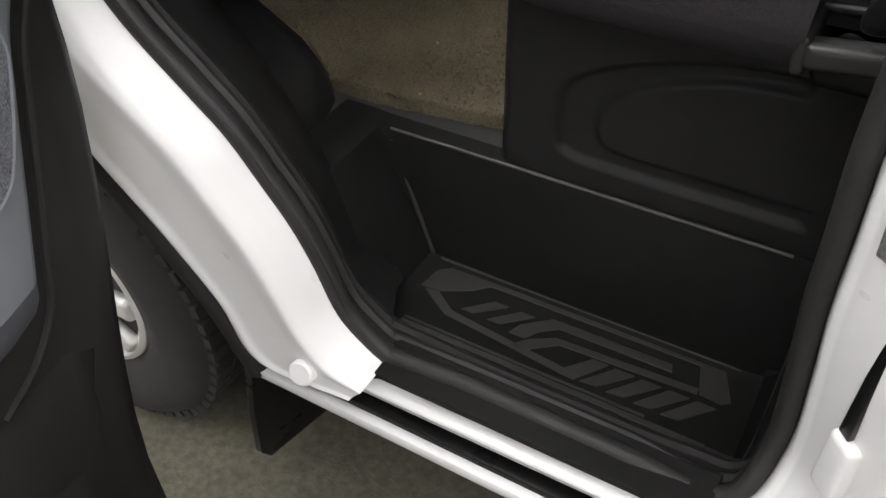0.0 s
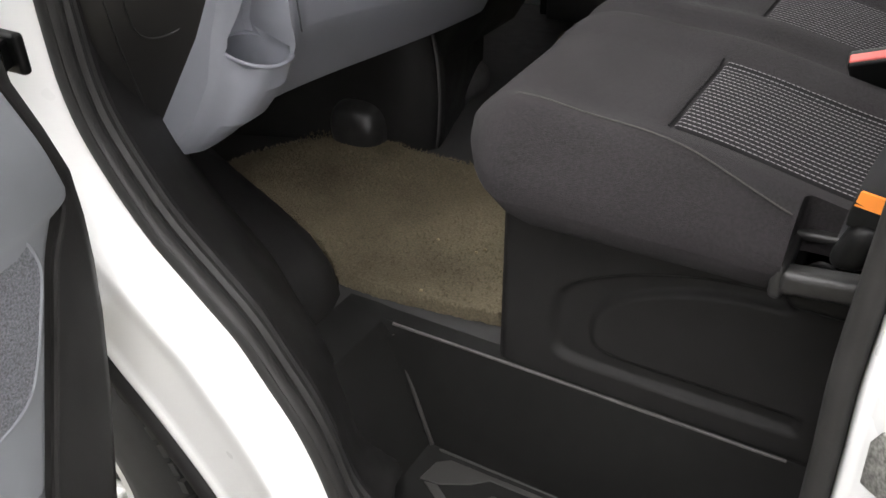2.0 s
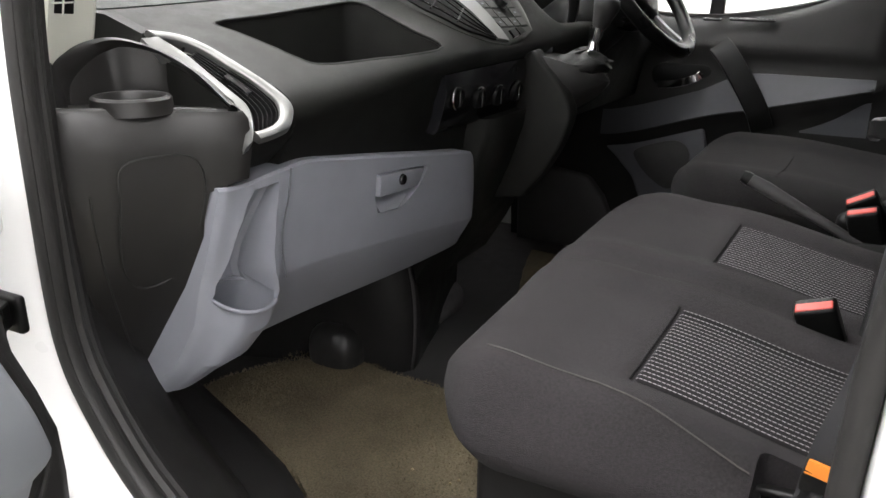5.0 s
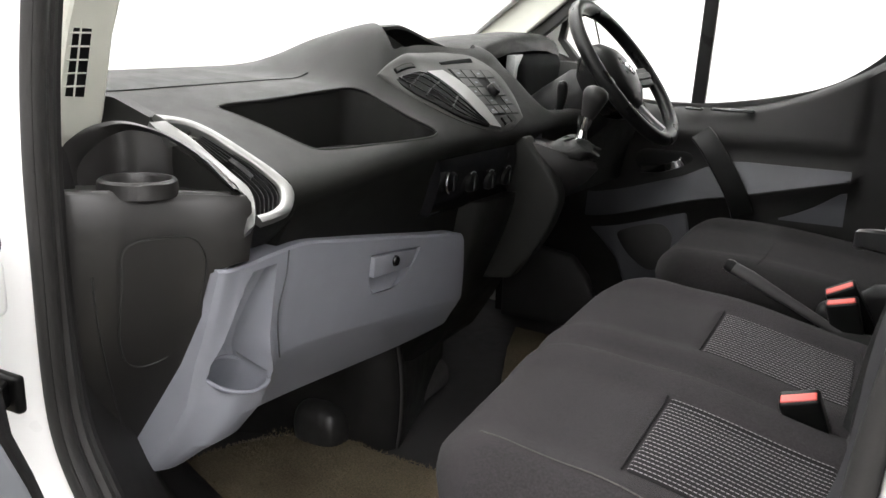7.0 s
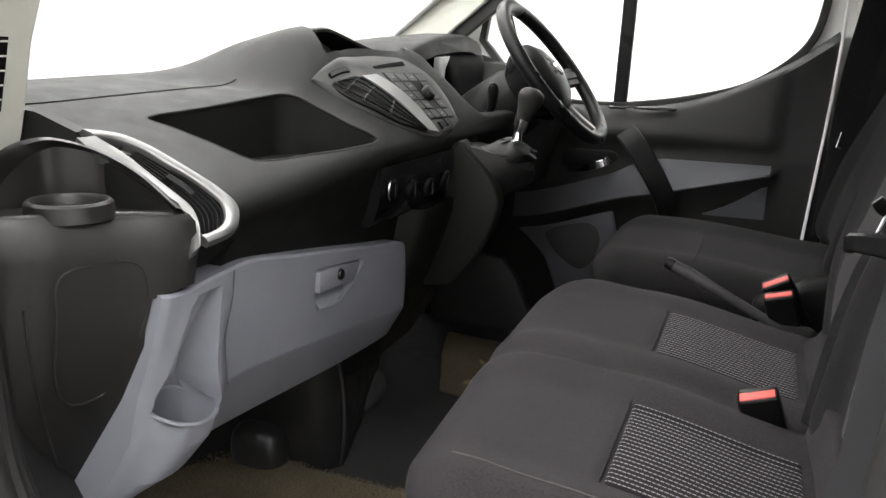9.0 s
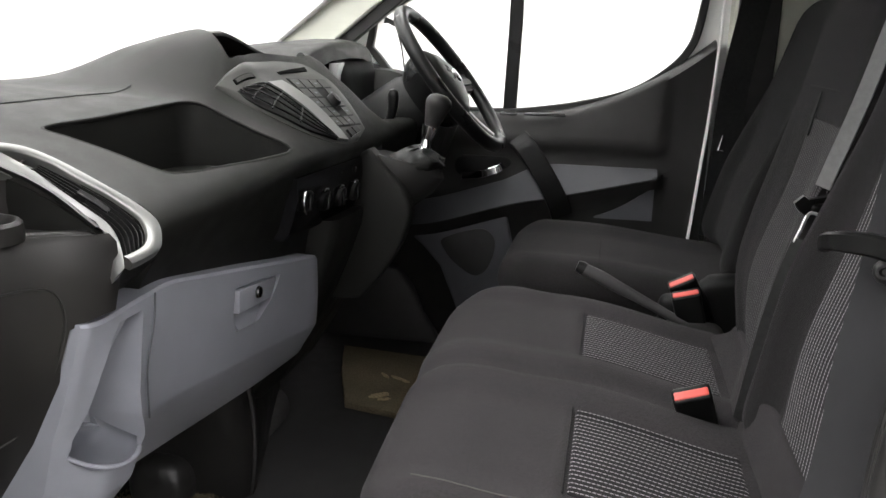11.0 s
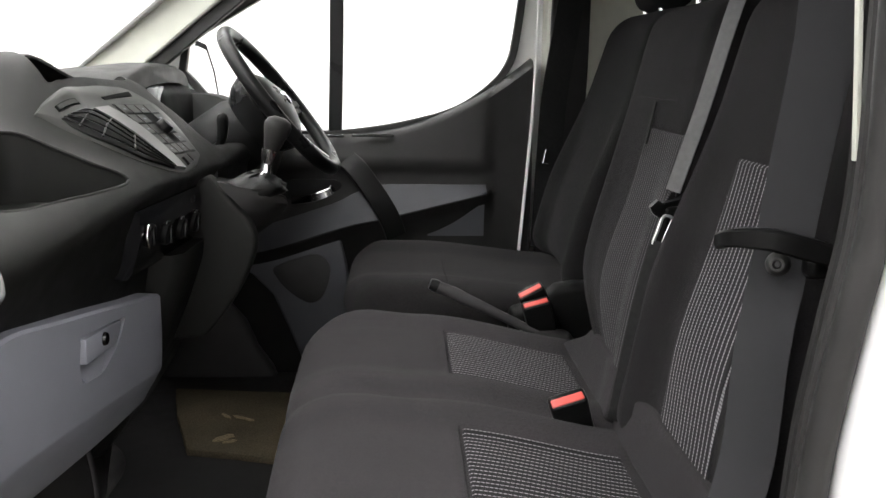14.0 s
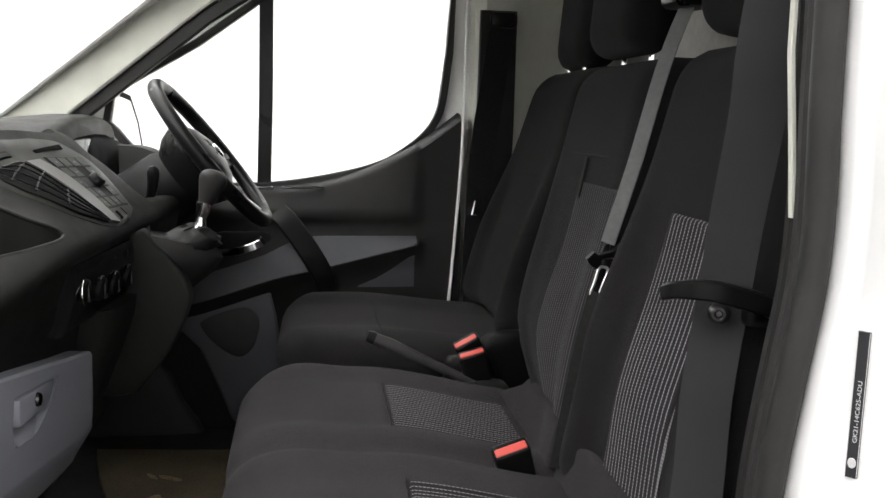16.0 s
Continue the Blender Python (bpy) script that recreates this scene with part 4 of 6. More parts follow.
def buckle(at, lean, turn, label, group="seat belt buckles"):
    b = thing("seat_belt_buckle", at, label, "buckle", group)
    m = Matrix.Translation(at) @ Matrix.Rotation(lean, 4, "Y") @ Matrix.Rotation(turn, 4, "X")
    part("case", oriented(rbox((-0.027, -0.015, -0.10), (0.027, 0.015, 0.007), 0.006, 4, lambda p: (p.x * (1 + 0.5 * min(0.0, p.z)) + 0.10 * min(0.0, -p.z) * -1, p.y, p.z)), m), M_SMOOTH, b)
    part("button", oriented(rbox((-0.0235, -0.0115, 0.002), (0.0235, 0.0035, 0.0085), 0.0022, 4), m), M_RED, b, "red release button")
    return b


buckle((0.000, 0.640, 0.993), -0.32, 0.35, "black seat belt buckle with a red button beside the seat cushion")
buckle((0.024, 1.085, 1.006), -0.28, 0.25, "black seat belt buckle with a red button")
buckle((0.018, 1.118, 1.022), -0.50, 0.30, "black seat belt buckle with a red button, leaning")

# ---- driver's seat and handbrake ----
dseat = thing("driver_seat", (0.0, 1.43, 0.615), "charcoal cloth driver's seat beside the far door", "seat")


def driver_cushion(p):
    x, y, z = p
    q = (y - 1.43) / 0.245
    up = smooth01((z - 0.95) / 0.1)
    z += up * (0.018 * smooth01((abs(q) - 0.4) / 0.3) - 0.05 * smooth01((x + 0.2) / 0.35))
    x += 0.035 * smooth01((abs(q) - 0.5) / 0.5) * smooth01((-0.2 - x) / 0.15)
    return x, y, z


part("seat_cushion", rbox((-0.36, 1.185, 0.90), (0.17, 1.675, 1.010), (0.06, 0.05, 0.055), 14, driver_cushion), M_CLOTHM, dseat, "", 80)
part("seat_base", rbox((-0.28, 1.22, 0.606), (0.22, 1.64, 0.935), 0.03, 4), M_BLACK, dseat, "black seat base")
fd = back_shape(1.185, 1.675, 0.27, 0.148)
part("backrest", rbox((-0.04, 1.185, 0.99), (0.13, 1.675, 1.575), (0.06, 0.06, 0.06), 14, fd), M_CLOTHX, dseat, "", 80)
dh = part("headrest", rbox((0.0, 1.31, 1.572), (0.10, 1.55, 1.83), (0.045, 0.06, 0.055), 10, lambda p: (0.285 + p.x + 0.08 * (p.z - 1.58), p.y, p.z)), M_CLOTHD, dseat, "charcoal cloth headrest in a shaded tone", 80)
for s in (-0.06, 0.06):
    part("post", tube([(0.315, 1.43 + s, 1.54), (0.318, 1.43 + s, 1.64)], 0.006, 8), M_CHROME, dh, "chrome headrest post")
part("seam", tube([driver_cushion(Vector((-0.14, y, 1.011))) for y in (1.22, 1.25, 1.29, 1.33, 1.40, 1.48)], 0.0012, 6), M_CLOTHD, dseat)
part("side_cover", rbox((-0.02, 1.135, 0.90), (0.20, 1.185, 1.035), 0.02, 5, lambda p: (p.x, p.y, p.z - 0.05 * smooth01((0.09 - p.x) / 0.08) * smooth01((p.z - 0.95) / 0.05))), M_VENT, dseat, "black plastic side cover")

hb = thing("handbrake", (0.02, 1.09, 0.95), "black handbrake lever beside the driver's seat", "handbrake")
part("lever", tube([(0.05, 1.085, 0.935), (0.0, 1.083, 0.964), (-0.06, 1.081, 0.994), (-0.10, 1.08, 1.013), (-0.135, 1.079, 1.031), (-0.168, 1.078, 1.045)], [0.008, 0.0085, 0.0095, 0.0115, 0.0125, 0.0115], 14), M_TRIM, hb, "worn dark grey grip")
part("button", tube([(-0.166, 1.078, 1.044), (-0.172, 1.078, 1.047), (-0.180, 1.078, 1.050)], [0.0125, 0.0125, 0.010], 12), M_SMOOTH, hb, "release button")
part("gaiter", rbox((-0.02, 1.060, 0.88), (0.10, 1.115, 0.955), 0.025, 4), M_BLACK, hb)

# ---- dashboard ----
dash = thing("dashboard", (-0.8, 1.0, 1.1), "charcoal plastic van dashboard with silver vent surrounds", "dashboard")


def lip_at(y):
    return -0.635 + 0.075 * (y - 0.3), 1.252 + 0.030 * smooth01((y - 0.35) / 0.5)


def bump_at(y, x=-0.70):
    near = 0.086 * smooth01((y - 0.715) / 0.12) * (1 - 0.85 * smooth01((y - 1.10) / 0.22))
    far = 0.118 * smooth01((y - 0.691) / 0.192) * (1 - smooth01((y - 0.90) / 0.24))
    return mix(near, far, smooth01((-0.72 - x) / 0.13))


def dash_profile(y):
    lx, lz = lip_at(y)
    b4, b3, b2_, b1_ = bump_at(y, lx - 0.045), bump_at(y, lx - 0.11), bump_at(y, lx - 0.19), bump_at(y, -0.95)
    d = 0.075 * smooth01((y - 1.16) / 0.06) * (1 - smooth01((y - 1.62) / 0.06))
    low = 1.165 if y < 0.37 else 1.075
    pts = [(lx - 0.055, low), (lx - 0.040, max(1.15, low + 0.012)), (lx - 0.010, lz - 0.045), (lx, lz - 0.018), (lx - 0.010, lz + 0.004), (lx - 0.045, lz + 0.027 + 0.14 * b4 - 0.3 * d), (lx - 0.11, lz + 0.057 + 0.52 * b3 - 0.9 * d),
           (lx - 0.19, lz + 0.083 + b2_ - d), (-0.95, 1.369 + 0.576 * b1_), (-1.10, 1.377), (-1.27, 1.352)]
    ring = [(p.x, p.y) for p in spl([(x, z, 0) for x, z in pts], 10)]
    return ring + [(-1.27, 1.10), (-0.80, low - 0.015)]


ys = [0.272 + 0.006 * k for k in range(16)] + [0.3685 + 0.001 * k for k in range(3)] + [0.376 + 0.0125 * k for k in range(110)]
rings = [[Vector((x, y, z)) for x, z in dash_profile(y)] for y in ys]
top = part("upper_dash", loft(rings), M_DASH, dash, "charcoal soft dash moulding", 50)
tray = [(-0.828, 0.448), (-0.812, 0.55), (-0.791, 0.67), (-0.781, 0.705), (-0.758, 0.722), (-0.717, 0.728), (-0.663, 0.732), (-0.619, 0.745), (-0.628, 0.66), (-0.645, 0.585), (-0.668, 0.492), (-0.690, 0.466), (-0.739, 0.452), (-0.79, 0.443)]
tray = [(p.x, p.y) for p in spl([(x, y, 0) for x, y in tray], 4, True)]
cut(top, prism(tray, "xy", 1.258, 1.6, 0))
# hooded recess on top of the centre
cut(top, prism([(-0.745, 0.806), (-0.776, 0.826), (-0.83, 0.868), (-0.86, 0.93), (-0.862, 1.0), (-0.86, 1.10), (-0.85, 1.20), (-0.78, 1.18), (-0.725, 1.10), (-0.728, 0.95), (-0.736, 0.84)], "xy", 1.372, 1.6, 0.008, 2))


hood_rows = []
for y, z in ((0.885, 1.452), (0.915, 1.459), (0.952, 1.462), (0.998, 1.462), (1.057, 1.450), (1.122, 1.434), (1.221, 1.414), (1.32, 1.395)):
    hood_rows.append([Vector(p) for p in ((-0.905, y, 1.372), (-0.875, y, mix(1.372, z, 0.7)), (-0.840, y, z - 0.009), (-0.840, y, z - 0.003), (-0.848, y, z), (-0.93, y, z - 0.010), (-1.02, y, mix(z, 1.37, 0.55)), (-1.10, y, 1.365))])
lines = [spl([r[j] for r in hood_rows], 4) for j in range(8)]
part("recess_hood", loft([[ln[i] for ln in lines] for i in range(len(lines[0]))]), M_DASH, dash, "hood over the dash top recess", 50)


def dash_top(x, y):
    """Height of the dash surface over a place in the plan."""
    ring = dash_profile(y)[24:-2]
    for (xa, za), (xb, zb) in zip(ring, ring[1:]):
        if xb <= x <= xa and xa > xb:
            return mix(za, zb, (xa - x) / (xa - xb))
    return ring[0][1] if x > ring[0][0] else ring[-1][1]


join_line = [(p.x, p.y, dash_top(p.x, p.y) + 0.0004) for p in spl([(-0.93, 0.275, 0), (-0.916, 0.331, 0), (-0.912, 0.483, 0), (-0.899, 0.637, 0), (-0.876, 0.73, 0)], 8)]
part("join_line", tube(join_line, 0.0014, 6), M_VENT, dash, "dark joint in the dash top")
part("tray_lip", tube([(x, y, dash_top(x, y) - 0.0022) for x, y in tray], 0.0030, 8, True), M_DASH, dash, "rounded edge of the dash tray")


def face_patch(a, b, c, d, off, n=5, thick=0.006):
    """A panel laid on the dash between four places in the plan."""
    rows_ = []
    for i in range(n + 1):
        s_ = i / n
        row_ = []
        for j in range(n + 1):
            t_ = j / n
            x = mix(mix(a[0], b[0], s_), mix(d[0], c[0], s_), t_)
            y = mix(mix(a[1], b[1], s_), mix(d[1], c[1], s_), t_)
            row_.append((x + 0.72 * off, y, dash_top(x, y) + 0.69 * off))
        rows_.append(row_)
    return sheet(rows_, thick, (-0.72, 0, -0.69))


def face_band(left, right, off, n=8, thick=0.006, bulge=0.0):
    """A panel laid on the dash between two edges in the plan."""
    la, lb = spl([(x, y, 0) for x, y in left], 6), spl([(x, y, 0) for x, y in right], 6)
    rows_ = []
    for p, q in zip(la, lb):
        row_ = []
        for j in range(n + 1):
            t_ = j / n
            x, y = mix(p.x, q.x, t_), mix(p.y, q.y, t_)
            o = off + bulge * min(1.0, 8 * t_ * (1 - t_))
            row_.append((x + 0.72 * o, y, dash_top(x, y) + 0.69 * o))
        rows_.append(row_)
    return sheet(rows_, thick, (-0.72, 0, -0.69))


TOP_E = [(-0.7485, 0.760), (-0.7446, 0.777), (-0.734, 0.811), (-0.7244, 0.868), (-0.718, 0.965), (-0.7085, 1.052), (-0.679, 1.092), (-0.632, 1.088), (-0.593, 1.054)]
LOW_E = [(-0.7485, 0.758), (-0.735, 0.762), (-0.7148, 0.766), (-0.6815, 0.775), (-0.6506, 0.7916), (-0.624, 0.822), (-0.6026, 0.871), (-0.590, 0.932), (-0.586, 0.986)]
radio = part("radio", face_band(TOP_E, LOW_E, 0.001, 14, 0.012, 0.004), M_RADIO, dash, "pewter grey radio fascia", 60)
VL = [(-0.7211, 0.7735), (-0.6999, 0.7746), (-0.6679, 0.7877), (-0.6266, 0.8285), (-0.6025, 0.8856)]
VR = [(-0.7092, 0.797), (-0.6978, 0.8336), (-0.6785, 0.8629), (-0.6471, 0.8846), (-0.5986, 0.901)]
part("centre_vent", face_band(VL, VR, 0.0056, 6), M_VENT, radio, "black centre air vent")
for k in range(4):
    t_ = 0.14 + 0.24 * k
    mid = [(mix(a[0], b[0], t_), mix(a[1], b[1], t_)) for a, b in zip(VL, VR)]
    part("vent_slat", tube([(p.x + 0.0055, p.y, dash_top(p.x, p.y) + 0.0062) for p in spl([(x, y, 0) for x, y in mid], 4)], 0.0015, 6), M_SMOOTH, radio)
for k in range(3):
    t_ = 0.25 + 0.22 * k
    i = t_ * 4
    a, b = VL[int(i)], VL[int(i) + 1]
    c, d = VR[int(i)], VR[int(i) + 1]
    f_ = i - int(i)
    p, q = (mix(a[0], b[0], f_), mix(a[1], b[1], f_)), (mix(c[0], d[0], f_), mix(c[1], d[1], f_))
    part("vent_slat", tube([(mix(p[0], q[0], v) + 0.006, mix(p[1], q[1], v), dash_top(mix(p[0], q[0], v), mix(p[1], q[1], v)) + 0.0055) for v in (0.05, 0.35, 0.65, 0.95)], 0.0014, 6), M_SMOOTH, radio)
part("silver_strip", face_band([(-0.6990, 0.838), (-0.6785, 0.8640), (-0.6471, 0.8860), (-0.6153, 0.8950), (-0.5986, 0.902)], [(-0.6960, 0.891), (-0.6708, 0.9212), (-0.6347, 0.9351), (-0.6031, 0.9332), (-0.5914, 0.9355)], 0.0085, 6), M_SILVER, radio, "satin silver strip")
part("hazard_bezel", face_patch((-0.7322, 0.7815), (-0.7180, 0.8185), (-0.7108, 0.8200), (-0.7255, 0.7800), 0.0066, 6, 0.004), M_PITCH, radio)
part("hazard_switch", face_patch((-0.7305, 0.7838), (-0.7180, 0.8160), (-0.7128, 0.8170), (-0.7265, 0.7828), 0.0076, 6, 0.004), M_RADIO, radio, "grey hazard switch")
part("disc_slot", face_patch((-0.7076, 0.9039), (-0.7047, 1.027), (-0.6984, 1.0246), (-0.7041, 0.9078), 0.0062, 6, 0.004), M_PITCH, radio, "black disc slot")
GA, GB, GC, GD = (-0.697, 0.918), (-0.6775, 1.058), (-0.5991, 1.0387), (-0.6100, 0.9400)


def on_keys(u, v):
    return mix(mix(GA[0], GB[0], u), mix(GD[0], GC[0], u), v), mix(mix(GA[1], GB[1], u), mix(GD[1], GC[1], u), v)


part("key_panel", face_patch(GA, GB, GC, GD, 0.0058, 8), M_VENT, radio, "dark key panel")
for i in range(5):
    for j in range(4):
        if j == 2 and i in (1, 2, 3):
            continue
        u0, u1, v0, v1 = 0.02 + 0.245 * j, 0.235 + 0.245 * j, 0.02 + 0.197 * i, 0.185 + 0.197 * i
        key = part("radio_button", face_patch(on_keys(u0, v0), on_keys(u1, v0), on_keys(u1, v1), on_keys(u0, v1), 0.0072, 3), M_KEY, radio, "dark grey radio button")
        if (i + j) % 2 == 0:
            part("symbol", face_patch(on_keys(mix(u0, u1, 0.35), mix(v0, v1, 0.45)), on_keys(mix(u0, u1, 0.65), mix(v0, v1, 0.45)), on_keys(mix(u0, u1, 0.65), mix(v0, v1, 0.6)), on_keys(mix(u0, u1, 0.35), mix(v0, v1, 0.6)), 0.0078, 1, 0.002), M_GREYD, radio)
dx_, dy_ = on_keys(0.62, 0.50)
part("tuning_knob", revolve([(0.001, 0.014), (0.011, 0.013), (0.013, 0.010), (0.0135, 0.0)], (dx_ + 0.005, dy_, dash_top(dx_, dy_) + 0.005), (0.72, 0, 0.69), 24), M_SMOOTH, radio, "dark rotary knob")
for k in range(2):
    part("radio_button", face_patch((-0.602, 0.957 + 0.026 * k), (-0.602, 0.979 + 0.026 * k), (-0.592, 0.981 + 0.026 * k), (-0.592, 0.959 + 0.026 * k), 0.009, 3), M_SMOOTH, radio, "dark grey radio button")

part("trim_wedge", prism([(-0.640, 1.098), (-0.585, 1.088), (-0.575, 1.120), (-0.590, 1.138), (-0.640, 1.128)], "xy", 1.235, 1.262, 0.004), M_GREYX, dash, "grey trim wedge beside the radio")

# heater controls on the fascia below
hc = part("heater_panel", sheet([[(-0.600 + 0.075 * (y - 0.75) + dx, y, z) for dx, z in ((-0.024, 1.145), (-0.016, 1.155), (-0.008, 1.18), (0.0, 1.215), (-0.002, 1.245))] for y in (0.728, 0.76, 0.82, 0.88, 0.94, 0.99, 1.005)], 0.02, (-1, 0, 0)), M_GLOSS, dash, "gloss black heater control panel", 60)
for k, (ky, kz) in enumerate(((0.766, 1.203), (0.838, 1.192), (0.905, 1.187), (0.972, 1.186))):
    at = (-0.6005 + 0.075 * (ky - 0.766), ky, kz)
    knob = part("heater_knob", revolve([(0.001, 0.004), (0.015, 0.004), (0.0175, 0.002), (0.0185, -0.004)], at, (1, -0.05, -0.25), 28), M_VENT, hc, "black rotary heater knob")
    part("knob_ring", tube([Vector(at) + Vector((0.002, 0.0205 * math.cos(a), 0.0205 * math.sin(a))) for a in [2 * math.pi * i / 36 for i in ((range(12, 25) if k == 0 else range(6, 13)))]], 0.0014 if k == 0 else 0.0008, 6), M_CHROME if k == 0 else M_STEEL, hc, "thin knob ring")
    part("knob_grip", rbox((at[0] + 0.002, at[1] - 0.0035, at[2] - 0.015), (at[0] + 0.0075, at[1] + 0.0035, at[2] + 0.015), 0.0025, 3), M_GLOSS, hc)
for k in range(3):
    at = (-0.597 + 0.005 * k, 0.868 + 0.05 * k, 1.226)
    part("heater_button", rbox((at[0] - 0.004, at[1] - 0.014, at[2] - 0.006), (at[0] + 0.003, at[1] + 0.014, at[2] + 0.006), 0.0025, 3), M_SMOOTH, hc, "small black heater button")

# glove box and its grey surround
BODY = (((0.250, -0.657, 1.163), (0.240, -0.694, 1.030), (0.212, -0.778, 0.872)),
        ((0.257, -0.649, 1.163), (0.247, -0.685, 1.030), (0.219, -0.769, 0.868)),
        ((0.274, -0.647, 1.162), (0.262, -0.674, 1.020), (0.229, -0.760, 0.866)),
        ((0.300, -0.647, 1.162), (0.284, -0.646, 1.005), (0.252, -0.747, 0.867)),
        ((0.330, -0.647, 1.164), (0.325, -0.641, 0.998), (0.300, -0.737, 0.878)),
        ((0.364, -0.645, 1.166), (0.354, -0.650, 1.012), (0.345, -0.740, 0.890)),
        ((0.414, -0.642, 1.167), (0.405, -0.653, 1.011), (0.400, -0.736, 0.895)),
        ((0.500, -0.636, 1.153), (0.500, -0.648, 1.002), (0.500, -0.720, 0.897)),
        ((0.620, -0.629, 1.133), (0.620, -0.641, 0.988), (0.620, -0.702, 0.895)),
        ((0.740, -0.622, 1.112), (0.740, -0.634, 0.974), (0.740, -0.684, 0.894)),
        ((0.838, -0.616, 1.096), (0.842, -0.627, 0.961), (0.842, -0.670, 0.896)),
        ((0.868, -0.622, 1.080), (0.876, -0.628, 0.958), (0.874, -0.664, 0.899)))
cols = []
for a, b, c in BODY:
    a, b, c = [Vector((p[1], p[0], p[2])) for p in (a, b, c)]
    col = [a + Vector((-0.03, 0, 0.001)), a + Vector((-0.003, 0, 0.0)), a + Vector((0, 0, -0.004))]
    col += [a.lerp(b, t) + Vector((0.002 * math.sin(t * math.pi), 0, 0)) for t in (0.25, 0.5, 0.75)]
    round_ = 1 - smooth01((b.y - 0.33) / 0.05)
    col += [b + Vector((0, 0, 0.004)), b + Vector((-0.0015, 0, -0.001)), b.lerp(c, 0.33) + Vector((0.018, 0, -0.003)) * round_, b.lerp(c, 0.66) + Vector((0.017, 0, -0.006)) * round_, c + Vector((0.005, 0, 0.006)), c, Vector((-0.81, c.y, c.z + 0.03)), Vector((-0.79, a.y, a.z + 0.004))]
    cols.append(col)
lines = [spl([c[j] for c in cols], 8) for j in range(len(cols[0]))]
glove = part("glove_box", loft([[ln[i] for ln in lines] for i in range(len(lines[0]))]), M_GREY, dash, "blue-grey glove box with an open storage bin", 40)


def bin_plane(x, y):
    return 1.002 - 0.10 * (y - 0.30) - 0.34 * (x + 0.685)


recess = []
for z, ya, yb, xb in ((1.150, 0.303, 0.350, -0.664), (1.135, 0.288, 0.346, -0.674), (1.10, 0.274, 0.336, -0.690), (1.06, 0.264, 0.326, -0.706), (1.03, 0.254, 0.326, -0.716), (None, 0.248, 0.334, -0.720)):
    ring = [(-0.58, ya), (-0.58, yb), (xb + 0.006, yb), (xb, yb - 0.007), (xb, ya + 0.007), (xb + 0.006, ya)]
    recess.append([Vector((x, y, bin_plane(x, y) if z is None else z)) for x, y in ring])
cut(glove, loft(recess), own=True)
rim = spl([(-0.696, 0.253, 0), (-0.662, 0.259, 0), (-0.643, 0.285, 0), (-0.645, 0.322, 0), (-0.662, 0.343, 0), (-0.700, 0.340, 0), (-0.720, 0.310, 0), (-0.714, 0.272, 0)], 5, True)
mid = sum(rim, Vector()) / len(rim)
cup = []
for d_, k_, sh in ((-0.012, 0.93, 0.0), (0.0, 0.91, 0.0), (0.03, 0.84, -0.022), (0.07, 0.72, -0.048), (0.085, 0.58, -0.058)):
    cup.append([Vector((mid.x + (p.x - mid.x) * k_ + sh, mid.y + (p.y - mid.y) * k_, bin_plane(p.x, p.y) - d_)) for p in rim])
cut(glove, loft(cup), own=True)
bin_rim = part("bin_rim", tube([(p.x - 0.001, p.y, bin_plane(p.x, p.y) - 0.001) for p in rim], 0.0027, 8, True), M_GREY, glove, "rounded rim of the storage bin")
cut(glove, prism([(0.561, 1.074), (0.564, 1.113), (0.640, 1.106), (0.708, 1.098), (0.694, 1.080), (0.676, 1.064), (0.640, 1.044), (0.622, 1.042), (0.570, 1.048)], "yz", -0.646, -0.58, 0.002), own=True)
glove.data.set_sharp_from_angle(angle=radians(20))
latch = part("latch", prism([(0.5635, 1.077), (0.5665, 1.1105), (0.640, 1.1035), (0.703, 1.0955), (0.690, 1.079), (0.677, 1.068)], "yz", -0.66, -0.6275, 0.003), M_GREY, glove, "blue-grey glove box latch")
part("latch_wedge", sheet([[(-0.645, 0.566, 1.076), (-0.645, 0.672, 1.066)], [(-0.640, 0.568, 1.062), (-0.638, 0.655, 1.056)], [(-0.633, 0.571, 1.050), (-0.632, 0.622, 1.045)]], 0.006, (-1, 0, 0)), M_GREY, glove)
part("lock", revolve([(0.001, 0.003), (0.008, 0.003), (0.0095, 0.0), (0.0095, -0.01)], (-0.6265, 0.628, 1.091), (1, 0, 0), 18), M_GLOSS, glove, "black key lock")
part("panel_gap", tube(spl([(-0.6425, 0.372, 1.164), (-0.6405, 0.362, 1.13), (-0.6415, 0.344, 1.08), (-0.6475, 0.352, 1.024), (-0.650, 0.356, 1.012)], 5), 0.0011, 6), M_GREYX, glove)

# door end of the dashboard with its cup shelf
END = ((0.86, -0.125), (0.91, -0.098), (0.965, -0.070), (1.03, -0.037), (1.10, -0.012), (1.158, -0.002), (1.170, 0.0), (1.21, 0.006), (1.246, 0.004), (1.254, -0.004))
rings = []
for z, dx in END:
    wide = smooth01((z - 1.152) / 0.02)
    pts = [(-0.90, 0.092), (-0.760 + dx, 0.096), (-0.736 + dx, 0.112), (-0.713 + dx, 0.156), (-0.693 + dx, 0.205), (-0.670 + dx, 0.243), (mix(-0.672, -0.642, wide) + dx, mix(0.240, 0.270, wide)), (mix(-0.70, -0.638, wide) + dx, mix(0.243, 0.288, wide)), (mix(-0.74, -0.66, wide) + dx, mix(0.243, 0.305, wide)), (-0.90, mix(0.245, 0.30, wide))]
    tilt = smooth01((z - 1.17) / 0.05)
    rings.append([Vector((x, y, z + tilt * 0.10 * (0.285 - y))) for x, y in pts])
endp = part("dash_end", loft(rings), M_END, dash, "charcoal dashboard end panel", 45)
